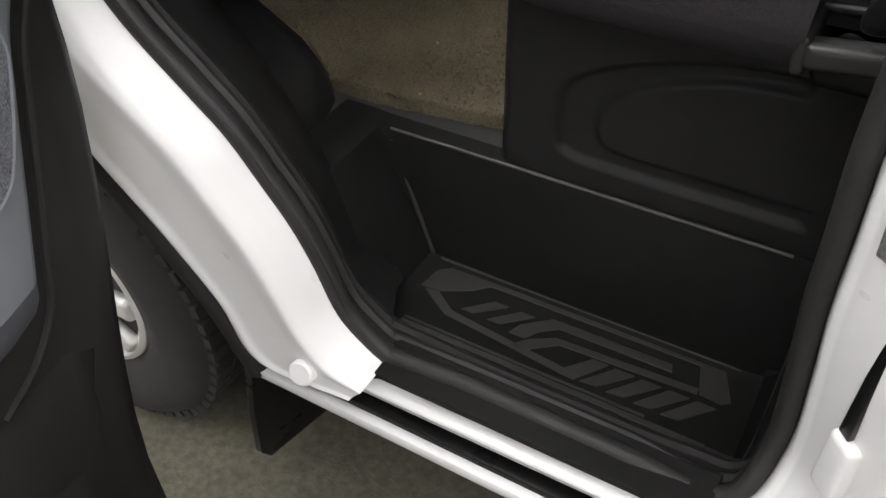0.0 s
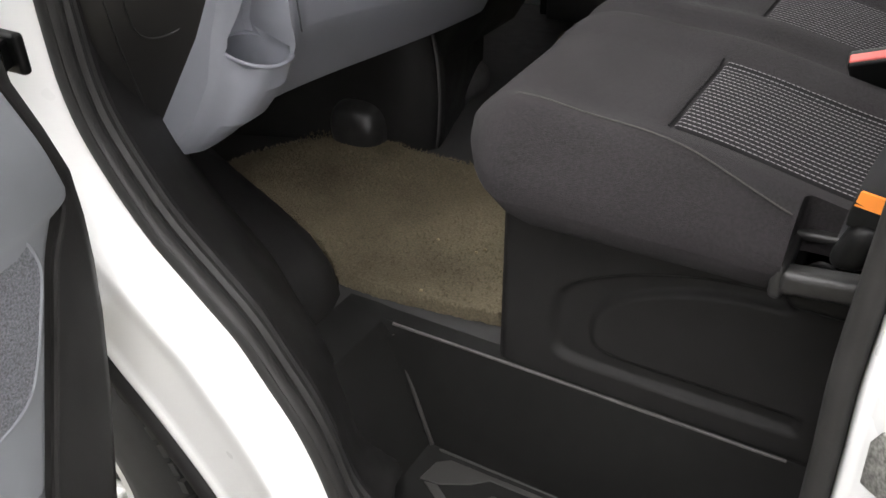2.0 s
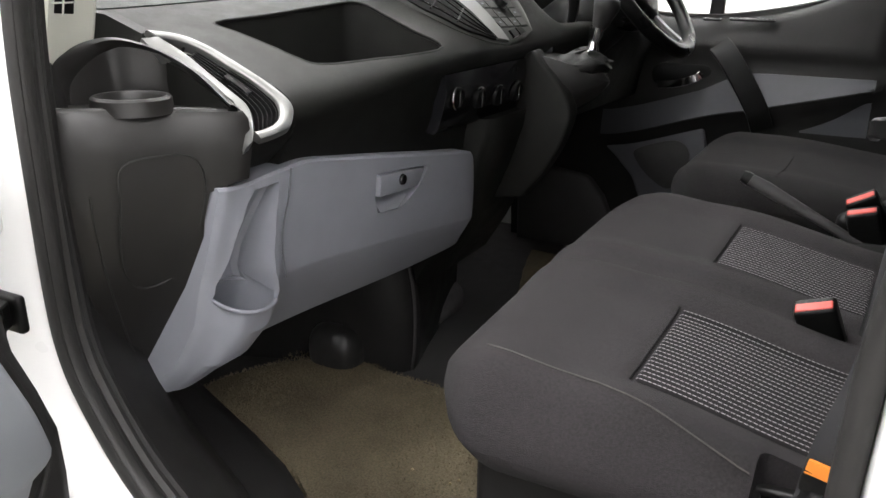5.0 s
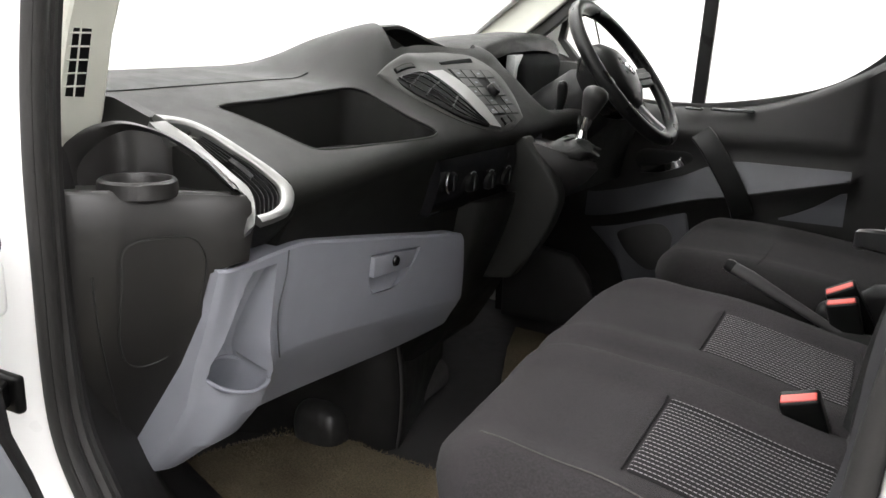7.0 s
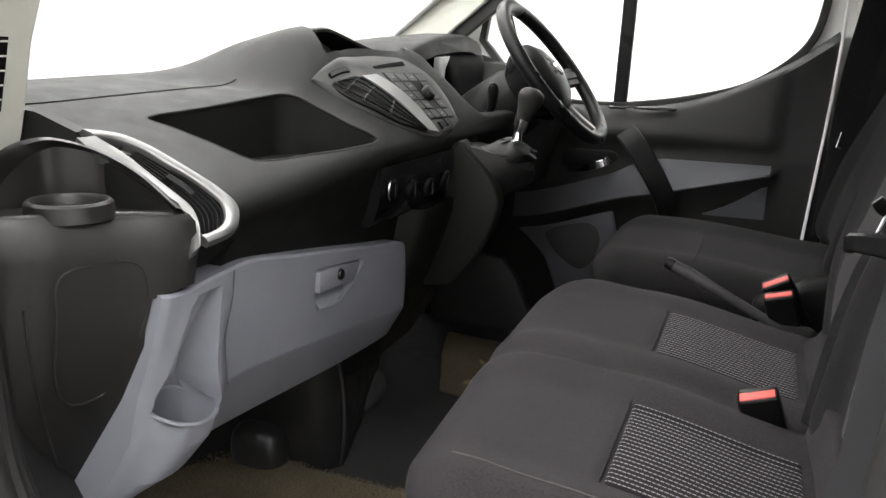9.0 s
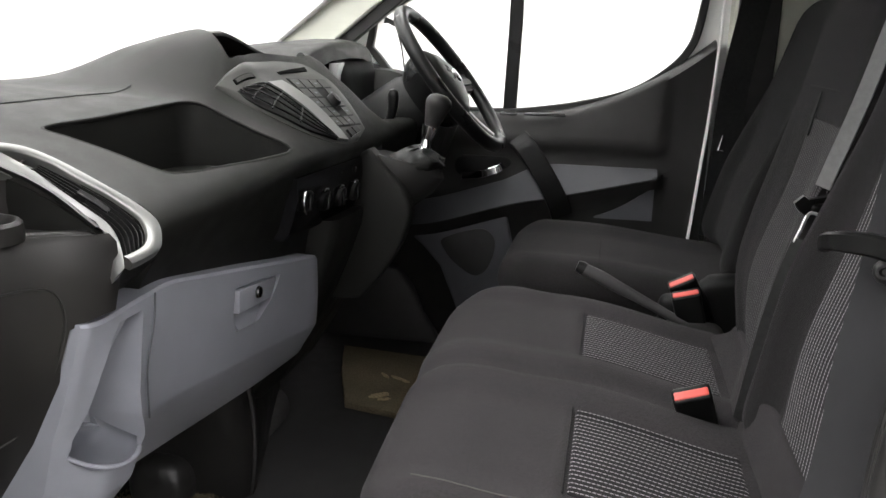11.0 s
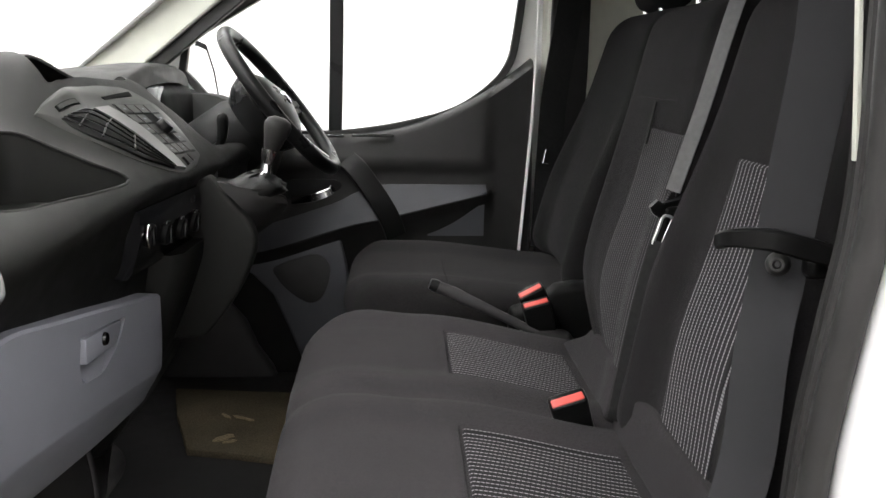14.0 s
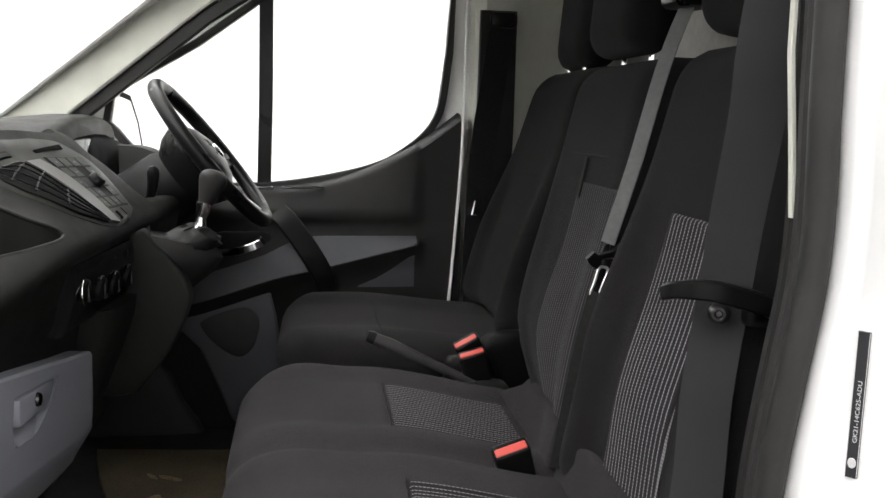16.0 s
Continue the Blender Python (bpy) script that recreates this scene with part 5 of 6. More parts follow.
oval = spl([(-0.699, 0.140, 1.205), (-0.685, 0.180, 1.212), (-0.667, 0.222, 1.203), (-0.664, 0.232, 1.16), (-0.690, 0.225, 1.085), (-0.715, 0.205, 1.045), (-0.728, 0.165, 1.045), (-0.722, 0.143, 1.085), (-0.703, 0.136, 1.16)], 6, True)
oval = [p + Vector((-0.0050, 0.0090, 0)) for p in oval]
# The cover's outline is drawn paler, as the highlight on its edge.
part("access_cover", tube(oval, 0.0011, 6, True), M_RAIL, endp, "oval access cover outline")
ARCH = [Vector(p) for p in ((-0.805, 0.172, 1.256), (-0.804, 0.176, 1.289), (-0.800, 0.203, 1.313), (-0.795, 0.230, 1.324), (-0.778, 0.245, 1.327), (-0.752, 0.270, 1.316), (-0.703, 0.276, 1.294), (-0.652, 0.277, 1.260))]
FRAME = [Vector(p) for p in ((-0.800, 0.138, 1.252), (-0.800, 0.149, 1.306), (-0.800, 0.173, 1.326), (-0.800, 0.205, 1.336), (-0.785, 0.236, 1.338), (-0.752, 0.266, 1.324), (-0.696, 0.273, 1.300), (-0.642, 0.274, 1.262))]
inner_, outer_ = spl(ARCH, 6), spl(FRAME, 6)
# curved wall behind the cup, and the frame that rounds it off
part("cup_shelf", sheet([[(a.x + 0.002, a.y, 1.248), (a.x + 0.001, a.y + 0.001, mix(1.252, a.z, 0.5)), tuple(a)] for a in inner_], 0.012, (-0.5, 0.8, 0)), M_END, endp, "", 60)
rim_rows = []
for a, b in zip(inner_, outer_):
    out_ = Vector((0.35, -0.75, 0.35))
    rim_rows.append([a, a + (b - a) * 0.12 + out_ * 0.004, a + (b - a) * 0.5 + out_ * 0.011, b + out_ * 0.003, b - out_ * 0.008, b - out_ * 0.035])
part("shelf_frame", sheet(rim_rows, 0.004, (-0.35, 0.75, -0.2)), M_END, endp, "rounded frame of the cup shelf", 60)
# Thin paler tube painted in as the highlight along the panel's edge.
part("panel_edge", tube(spl([(-0.7285, 0.1215, 1.174), (-0.7345, 0.1285, 1.1166), (-0.7475, 0.1480, 1.0427), (-0.7685, 0.1772, 0.9726), (-0.775, 0.192, 0.935)], 5), 0.0012, 6), M_RAIL, endp, "pale line for the highlight on the end panel's edge")
part("shelf_edge", tube(spl([(-0.80, 0.105, 1.2685), (-0.764, 0.104, 1.2685), (-0.745, 0.119, 1.2675), (-0.722, 0.161, 1.2630), (-0.702, 0.209, 1.2585), (-0.681, 0.247, 1.2545), (-0.654, 0.274, 1.2515)], 6), 0.0075, 10), M_END, endp)
part("cup_ring", revolve([(0.037, -0.014), (0.038, 0.003), (0.040, 0.006), (0.043, 0.006), (0.046, 0.003), (0.048, -0.014)], (-0.731, 0.199, 1.273), (0.0, 0.03, 1), 40), M_END, endp)
part("end_wedge", sheet([[(-0.93, 0.262, 1.372), (-0.84, 0.268, 1.362), (-0.79, 0.278, 1.340)], [(-0.93, 0.255, 1.30), (-0.84, 0.262, 1.30), (-0.78, 0.268, 1.30)]], 0.02, (0, 1, 0)), M_DASH, endp)

# corner air vent with its silver surround, on a sloping plane
VO, VU, VV, VN = Vector((-0.620, 0.270, 1.216)), Vector((-0.7779, 0.0100, 0.6283)), Vector((0.1004, 0.9890, 0.1085)), Vector((0.6203, -0.1475, 0.7704))


def on_vent(u, v, w):
    return VO + VU * u + VV * v + VN * w


OUTER = [(0.2025, 0.0010), (0.1936, 0.0212), (0.1791, 0.0443), (0.1552, 0.0627), (0.1258, 0.0771), (0.0943, 0.0903), (0.0656, 0.101), (0.0433, 0.1049), (0.0279, 0.1005), (0.0130, 0.0861), (0.0024, 0.0688), (0.0003, 0.0413), (0.0013, 0.0195)]
INNER = [(0.1850, 0.0095), (0.1790, 0.0240), (0.1680, 0.0390), (0.1480, 0.0535), (0.1215, 0.0640), (0.0912, 0.0773), (0.0649, 0.0846), (0.0466, 0.0867), (0.0318, 0.0794), (0.0203, 0.0667), (0.0148, 0.0495), (0.0147, 0.0295), (0.0160, 0.0200)]
hole = [on_vent(u, v, 0) for u, v in INNER] + [on_vent(u, v, 0) for u, v in ((0.0355, 0.030), (0.0557, 0.034), (0.0791, 0.030), (0.1157, 0.024), (0.1523, 0.016))]
cut(top, loft([[on_vent(u, v, d) for u, v in OUTER + [(0.0, 0.0), (0.06, 0.02), (0.136, 0.006), (0.19, -0.006)]] for d in (-0.003, 0.05)]))
cut(top, loft([[p + VN * d for p in hole] for d in (-0.030, 0.06)]))
cv = part("corner_vent", loft([[p + VN * d for p in hole] for d in (-0.028, -0.022)]), M_VENT, dash, "black corner air vent", 60)
oa, ia = spl([on_vent(u, v, 0) for u, v in OUTER], 5), spl([on_vent(u, v, 0) for u, v in INNER], 5)
rings = []
for p, q in zip(oa, ia):
    rings.append([p - VN * 0.006, p + VN * 0.0015, p.lerp(q, 0.08) + VN * 0.0035, p.lerp(q, 0.5) + VN * 0.0045, p.lerp(q, 0.92) + VN * 0.0030, q + VN * 0.0010, q - VN * 0.012])
part("vent_surround", loft(rings), M_SILVER, cv, "satin silver vent surround", 50)
oa = spl([on_vent(u, v, 0) for u, v in ((0.1850, 0.0095), (0.1523, 0.0230), (0.1157, 0.0302), (0.0791, 0.0373), (0.0557, 0.0413), (0.0355, 0.0343), (0.0164, 0.0203), (0.002, 0.006))], 6)
ia = spl([on_vent(u, v, -0.003) for u, v in ((0.1960, -0.0090), (0.1624, -0.0045), (0.136, 0.0101), (0.103, 0.0198), (0.074, 0.0245), (0.0501, 0.0255), (0.032, 0.0200), (0.001, -0.0035))], 6)
rings = [[p - VN * 0.012, p + VN * 0.0030, p.lerp(q, 0.12) + VN * 0.0048, p.lerp(q, 0.34) + VN * 0.0040, p.lerp(q, 0.6) + VN * 0.0020, q + VN * 0.0005, q - VN * 0.012] for p, q in zip(oa, ia)]
part("vent_surround", loft(rings), M_SILVER, cv, "satin silver vent surround", 50)
for k in range(6):
    t = k / 5
    blade = spl([on_vent(mix(0.150, 0.158, t), mix(0.030, 0.046, t), -0.012), on_vent(mix(0.115, 0.120, t), mix(0.034, 0.061, t), -0.010), on_vent(0.075, mix(0.041, 0.077, t), -0.009), on_vent(mix(0.045, 0.040, t), mix(0.041, 0.078, t), -0.009), on_vent(0.018, mix(0.024, 0.060, t), -0.011)], 5)
    part("vent_slat", section_sweep(blade, 0.0065, 0.0012, [VN + VV * 0.5] * len(blade)), M_SMOOTH, cv)
part("vent_tab", section_sweep([on_vent(0.108, 0.054, -0.004), on_vent(0.088, 0.060, -0.003), on_vent(0.072, 0.064, -0.004)], 0.0045, 0.003, VV), M_SMOOTH, cv, "black vent adjuster tab")
for u in (0.130, 0.150, 0.165):
    part("vent_slat", section_sweep([on_vent(u, 0.024, -0.010), on_vent(u + 0.008, 0.05, -0.010)], 0.004, 0.0012, VN), M_BLACK, cv)

# centre stack and gear console
part("lower_console", loft([[Vector((x, y, z)) for x, y in ((-0.95, 0.868), (-0.616 + d, 0.868), (-0.600 + d, 0.885), (-0.596 + d, 0.99), (-0.596 + d, 1.16), (-0.95, 1.18))] for z, d in ((0.80, -0.14), (0.88, -0.09), (0.96, -0.05), (1.05, -0.012), (1.12, 0.012), (1.15, 0.016))]), M_DASH, dash, "black lower centre stack", 50)
con = thing("gear_console", (-0.5, 1.08, 1.15), "black gear lever console on the dashboard", "gear console")
def console_ring(z, front, inset):
    return [Vector((x, y, z + dz)) for x, dz, y in ((-0.70, 0.02, 0.985 + inset), (mix(-0.66, front, 0.4), 0.012, 0.986 + inset), (mix(-0.66, front, 0.7), -0.004, 0.994 + inset), (mix(-0.66, front, 0.9), -0.018, 1.015 + inset), (front, -0.026, 1.05 + inset), (front, -0.028, 1.12 - inset), (mix(-0.66, front, 0.8), -0.01, 1.17 - inset), (mix(-0.66, front, 0.4), 0.0, 1.19 - inset), (-0.70, 0.01, 1.20 - inset))]


part("console", loft([console_ring(0.97, -0.68, 0.05), console_ring(1.04, -0.63, 0.045), console_ring(1.10, -0.58, 0.042), console_ring(1.16, -0.515, 0.040), console_ring(1.20, -0.462, 0.036), console_ring(1.226, -0.442, 0.034), console_ring(1.240, -0.448, 0.040)]), M_CONSOLE, con, "", 50)
cheek = [(p.x, p.y) for p in spl([(-0.605, 1.235, 0), (-0.585, 1.252, 0), (-0.569, 1.258, 0), (-0.553, 1.240, 0), (-0.527, 1.212, 0), (-0.503, 1.180, 0), (-0.491, 1.150, 0), (-0.494, 1.122, 0), (-0.512, 1.075, 0), (-0.545, 1.02, 0), (-0.585, 0.97, 0)], 5)]
part("console_cheek", prism(cheek + [(-0.66, 0.96), (-0.66, 1.22)], "xz", 1.008, 1.05, 0.007, 3), M_DASH, con, "charcoal side panel of the console", 50)
part("gaiter", rbox((-0.575, 1.035, 1.205), (-0.446, 1.158, 1.262), (0.05, 0.05, 0.035), 14, lambda p: (mix(p.x, -0.482, smooth01((p.z - 1.22) / 0.05) * 0.72) + 0.006 * math.sin(p.z * 260 + p.y * 90), mix(p.y, 1.088, smooth01((p.z - 1.22) / 0.05) * 0.72) + 0.005 * math.sin(p.z * 240 + p.x * 120), p.z)), M_LEATHER, con, "black leather gear gaiter", 80)
gl = thing("gear_lever", (-0.478, 1.088, 1.25), "gear lever with black knob and chrome collar", "gear lever")
part("shaft", tube([(-0.484, 1.088, 1.248), (-0.480, 1.088, 1.262), (-0.480, 1.088, 1.275)], [0.016, 0.011, 0.0095], 14), M_CHROME, gl, "chrome collar")
part("collar", tube([(-0.480, 1.088, 1.274), (-0.476, 1.088, 1.286), (-0.473, 1.088, 1.300)], [0.0105, 0.0135, 0.0145], 14), M_CHROME, gl, "chrome collar")
part("knob", revolve([(0.012, -0.034), (0.015, -0.028), (0.019, -0.012), (0.0245, 0.006), (0.025, 0.014), (0.021, 0.023), (0.012, 0.028), (0.001, 0.029)], (-0.461, 1.088, 1.330), (0.30, 0, 0.95), 24), M_BLACK, gl, "black moulded gear knob")

# instrument binnacle
bn = thing("instrument_binnacle", (-0.8, 1.42, 1.35), "black instrument hood behind the steering wheel", "instrument binnacle")
HOOD = ((1.13, 1.372), (1.17, 1.402), (1.25, 1.430), (1.36, 1.446), (1.50, 1.451), (1.60, 1.447), (1.66, 1.436), (1.685, 1.418), (1.688, 1.395))
part("hood", sheet([[(x, y, z + h) for y, z in HOOD] for x, h in ((-1.06, -0.03), (-0.95, -0.010), (-0.85, 0.0), (-0.785, 0.0), (-0.768, -0.004), (-0.760, -0.012))], 0.030, (0, 0, -1)), M_DASH, bn, "charcoal hood over the instruments", 60)
part("cluster_housing", rbox((-0.85, 1.395, 1.262), (-0.742, 1.700, 1.408), 0.034, 6, lambda p: (p.x - 0.14 * (p.z - 1.33), p.y, p.z)), M_PITCH, bn, "black instrument housing")
# The pale grey colour of this strip paints the reflection in the glass.
part("cluster_face", prism([(1.338, 1.300), (1.352, 1.400), (1.402, 1.402), (1.372, 1.372), (1.356, 1.300)], "yz", -0.765, -0.742, 0.003), M_LENS, bn, "instrument glass with its reflection painted pale")
part("lower_cowl", rbox((-0.85, 1.22, 1.14), (-0.70, 1.62, 1.30), 0.04, 5), M_VENT, bn)

# steering wheel
C = Vector((-0.497, 1.413, 1.372))
N = Vector((0.283, 0.0, 0.221)).normalized()
U = Vector((0, 1, 0))
V = N.cross(U)
sw = thing("steering_wheel", tuple(C), "black steering wheel with a silver-trimmed hub", "steering wheel")
R = 0.180
part("rim", tube([C + (U * math.cos(a) + V * math.sin(a)) * R for a in [2 * math.pi * k / 64 for k in range(64)]], 0.0162, 12, True, 0.95), M_SMOOTH, sw, "black leather rim")
part("hub", revolve([(0.001, 0.034), (0.03, 0.032), (0.062, 0.022), (0.088, 0.004), (0.098, -0.016), (0.088, -0.045), (0.06, -0.08), (0.05, -0.12)], C - N * 0.018, N, 40), M_SMOOTH, sw, "black airbag hub")
part("badge", revolve([(0.001, 0.003), (0.016, 0.002), (0.018, -0.002)], C + N * 0.016, N, 24), M_CHROME, sw, "small chrome badge")
for a, w in ((0.12, 0.024), (math.pi - 0.12, 0.024), (math.pi * 1.5, 0.030)):
    d = U * math.cos(a) - V * math.sin(a) * (1 if V.z > 0 else -1)
    if abs(math.cos(a)) < 0.5:
        d = Vector((V.x, V.y, V.z)) * (-1 if V.z > 0 else 1)
    part("spoke", section_sweep([C + d * 0.06 - N * 0.03, C + d * 0.11 - N * 0.018, C + d * 0.170 - N * 0.004], w, 0.008, N.cross(d)), M_SMOOTH, sw)
    part("spoke_trim", section_sweep([C + d * 0.085 - N * 0.012, C + d * 0.12 - N * 0.006, C + d * 0.158 + N * 0.004], w * 0.32, 0.004, N.cross(d)), M_SILVER if w > 0.025 else M_RADIO, sw, "silver spoke trim")
part("column", tube([C - N * 0.07, C - N * 0.10, C - N * 0.18, C - N * 0.30], [0.062, 0.078, 0.084, 0.086], 24), M_VENT, sw, "black column cowl")
part("stalk", tube(spl([(-0.600, 1.283, 1.352), (-0.598, 1.286, 1.338), (-0.600, 1.290, 1.312), (-0.608, 1.300, 1.288), (-0.630, 1.335, 1.276)], 4), [0.005, 0.008, 0.0105, 0.0115, 0.012, 0.012, 0.0115, 0.011, 0.0105, 0.010, 0.0095, 0.009, 0.009, 0.009, 0.009, 0.009, 0.009], 12), M_SMOOTH, sw, "black indicator stalk")

# ---- far (driver's) door ----
fd_ = thing("driver_door", (-0.3, 1.80, 0.5), "closed driver's door with black and grey trim", "door")
WIN = [(-0.815, 1.432), (-0.72, 1.33), (-0.60, 1.276), (-0.434, 1.268), (-0.30, 1.282), (-0.177, 1.307), (-0.10, 1.331), (-0.045, 1.360), (0.01, 1.402), (0.045, 1.444), (0.066, 1.50), (0.084, 1.634), (0.095, 1.86), (-0.28, 1.86), (-0.584, 1.640), (-0.800, 1.512)]
skin = part("door_skin", prism([(-0.98, 0.42), (-0.98, 1.36), (-0.84, 1.53), (-0.30, 1.90), (0.17, 1.90), (0.17, 1.0), (0.12, 0.42)], "xz", 1.86, 1.95, 0.01), M_WHITE, fd_, "white painted door shell")
cut(skin, prism(WIN, "xz", 1.80, 2.0, 0))
WIN_S = [(p.x, p.y) for p in spl([(x, z, 0) for x, z in WIN[:12]], 4)] + WIN[12:]
part("window_seal", section_sweep([(x, 1.855, z) for x, z in WIN_S], 0.012, 0.010, (0, 1, 0), True), M_RUBBER, fd_, "black window seal")
part("window_bar", section_sweep([(-0.415, 1.855, 1.262), (-0.408, 1.86, 1.50), (-0.402, 1.865, 1.87)], 0.018, 0.010, (1, 0, 0)), M_SMOOTH, fd_, "black window divider bar")
part("window_pane", prism([(x, z) for x, z in WIN_S], "xz", 1.872, 1.876, 0), M_GLASS, fd_, "clear side window glass").visible_shadow = False


def ridge(x):
    """Height of the armrest's edge along the door."""
    if x < -0.30:
        return mix(0.955, 1.052, smooth01((x + 0.66) / 0.36) * 0.5 + 0.5 * max(0.0, min(1.0, (x + 0.66) / 0.36)))
    return mix(1.052, 1.124, min(1.15, (x + 0.30) / 0.29))


def trim_profile(x):
    if x < -0.434:
        s = mix(1.268, 1.40, smooth01((-0.52 - x) / 0.35))
    else:
        s = 1.268 + 0.172 * max(0.0, (x + 0.434) / 0.50) ** 2.2
    zr = ridge(x)
    zu = max(zr + 0.022, mix(zr + 0.085, 1.148, smooth01((x + 0.36) / 0.10)))
    out = smooth01((x + 0.80) / 0.25) * (1 - smooth01((x + 0.016) / 0.022))
    back = 1.752
    return [(0.45, 1.80), (0.62, 1.775), (0.78, 1.765), (0.86, 1.759), (zr - 0.085, back), (zr - 0.040, back - 0.002 * out), (zr - 0.006, back - 0.032 * out), (zr, back - 0.036 * out), (zr + 0.007, back - 0.036 * out), (mix(zr, zu, 0.55), back - 0.022 * out), (zu - 0.004, back - 0.008 * out), (zu + 0.004, back - 0.006 * out), (max(1.168, zu + 0.010), 1.754), (max(1.186, zu + 0.02), mix(1.757, 1.748, out)), (max(1.204, zu + 0.030), mix(1.758, 1.740, out)), (1.222, mix(1.764, 1.746, out)), (s - 0.02, 1.782), (s - 0.006, 1.800), (s, 1.840)]


def trim_y(x, z):
    p = trim_profile(x)
    for (za, ya), (zb, yb) in zip(p, p[1:]):
        if za <= z <= zb:
            return mix(ya, yb, (z - za) / max(1e-6, zb - za))
    return 1.76


part("door_trim", sheet([[(x, y, z) for z, y in trim_profile(x)] for x in [-0.95 + 1.06 * k / 60 for k in range(61)]], 0.02, (0, 1, 0)), M_BLACK, fd_, "black moulded door trim", 50)
# Paler sheets over the trim paint the light on the ledge and below it.
rows = []
for k in range(34):
    x = -0.67 + 0.658 * k / 33
    lo, hi = ridge(x) + 0.004, mix(ridge(x) + 0.070, 1.147, smooth01((x + 0.42) / 0.16))
    rows.append([(x, trim_y(x, mix(lo, hi, v)) - 0.002, mix(lo, hi, v)) for v in (0, 0.2, 0.4, 0.6, 0.8, 1)])
part("armrest_light_sheet", sheet(rows, 0.006, (0, 1, 0)), M_LITDOOR, fd_, "paler sheet for the light on the armrest ledge", 50)
rows = []
for k in range(11):
    x = -0.165 + 0.15 * k / 10
    lo, hi = 1.008, max(1.012, mix(1.012, ridge(x) - 0.028, min(1.0, k / 9)))
    rows.append([(x, trim_y(x, mix(lo, hi, v)) - 0.002, mix(lo, hi, v)) for v in (0, 0.25, 0.5, 0.75, 1)])
part("lower_light_sheet", sheet(rows, 0.006, (0, 1, 0)), M_LITDOOR, fd_, "paler sheet for the light on the lower door", 50)
part("pull_strap", section_sweep(spl([(-0.375, 1.735, 1.21), (-0.345, 1.712, 1.185), (-0.295, 1.700, 1.115), (-0.262, 1.706, 1.055), (-0.25, 1.72, 1.015)], 5), 0.027, 0.009, (0.8, 0.25, 0.45)), M_VENT, fd_, "black door pull strap")
hd = part("door_handle_cup", rbox((-0.545, 1.7475, 1.088), (-0.385, 1.758, 1.158), (0.030, 0.004, 0.030), 5), M_VENT, fd_, "black handle recess")
part("handle", section_sweep(spl([(-0.52, 1.73, 1.105), (-0.47, 1.722, 1.112), (-0.425, 1.722, 1.128), (-0.412, 1.727, 1.140)], 5), 0.010, 0.005, (0, 0, 1)), M_CHROME, hd, "chrome inner door handle")
sp_ = part("speaker_panel", prism([(-0.66, 0.925), (-0.60, 0.955), (-0.50, 0.985), (-0.396, 1.005), (-0.380, 0.93), (-0.365, 0.80), (-0.39, 0.66), (-0.44, 0.625), (-0.498, 0.645), (-0.530, 0.728), (-0.578, 0.845), (-0.625, 0.895)], "xz", 1.744, 1.770, 0.008, 3), M_GREYX, fd_, "charcoal speaker panel")
part("speaker_grille", prism([(p.x, p.y) for p in spl([(-0.570, 0.925, 0), (-0.48, 0.957, 0), (-0.440, 0.950, 0), (-0.424, 0.913, 0), (-0.442, 0.849, 0), (-0.48, 0.824, 0), (-0.534, 0.855, 0), (-0.568, 0.895, 0)], 4, True)], "xz", 1.741, 1.747, 0.003), M_TRIM, sp_, "black speaker grille")
part("lower_pocket", prism([(-0.92, 0.60), (-0.57, 0.60), (-0.585, 0.64), (-0.625, 0.70), (-0.655, 0.775), (-0.70, 0.83), (-0.92, 0.86)], "xz", 1.742, 1.780, 0.012, 3), M_TRIM, fd_, "dark grey lower door pocket")
part("sill_slot", rbox((-0.365, 1.765, 1.268), (-0.255, 1.785, 1.276), 0.004, 3), M_GLOSS, fd_, "black demister slot")
part("sill_slot", rbox((-0.43, 1.765, 1.266), (-0.385, 1.785, 1.274), 0.004, 3), M_GLOSS, fd_)
part("rear_edge", section_sweep(spl([(0.118, 1.765, 1.86), (0.113, 1.758, 1.50), (0.104, 1.750, 1.30), (0.093, 1.745, 1.15), (0.082, 1.742, 1.0), (0.075, 1.742, 0.92)], 5), 0.0036, 0.006, (1, 0, 0)), M_WHITE, fd_, "white painted door edge")
mr = thing("door_mirror", (-0.80, 2.08, 1.40), "black door mirror outside the far window", "door mirror")
MIRROR = ((-0.861, 2.046, 1.51), (-0.833, 2.083, 1.518), (-0.81, 2.113, 1.505), (-0.794, 2.133, 1.432), (-0.774, 2.16, 1.251), (-0.85, 2.061, 1.228), (-0.855, 2.054, 1.327))
mid_ = sum((Vector(p) for p in MIRROR), Vector()) / len(MIRROR)
MN = Vector((0.793, -0.61, 0))
part("mirror_case", loft([[mid_.lerp(Vector(p), k) - MN * d for p in MIRROR] for k, d in ((1.0, -0.004), (1.03, 0.004), (1.03, 0.03), (0.8, 0.07))]), M_SMOOTH, mr, "black mirror case", 50)
part("mirror_glass", loft([[mid_.lerp(Vector(p), k) + MN * d for p in MIRROR] for k, d in ((0.86, 0.001), (0.86, 0.0065))]), M_MIRROR, mr, "mirror glass")
part("mirror_arm", rbox((-0.89, 1.93, 1.28), (-0.82, 2.05, 1.33), 0.015, 3), M_SMOOTH, mr)

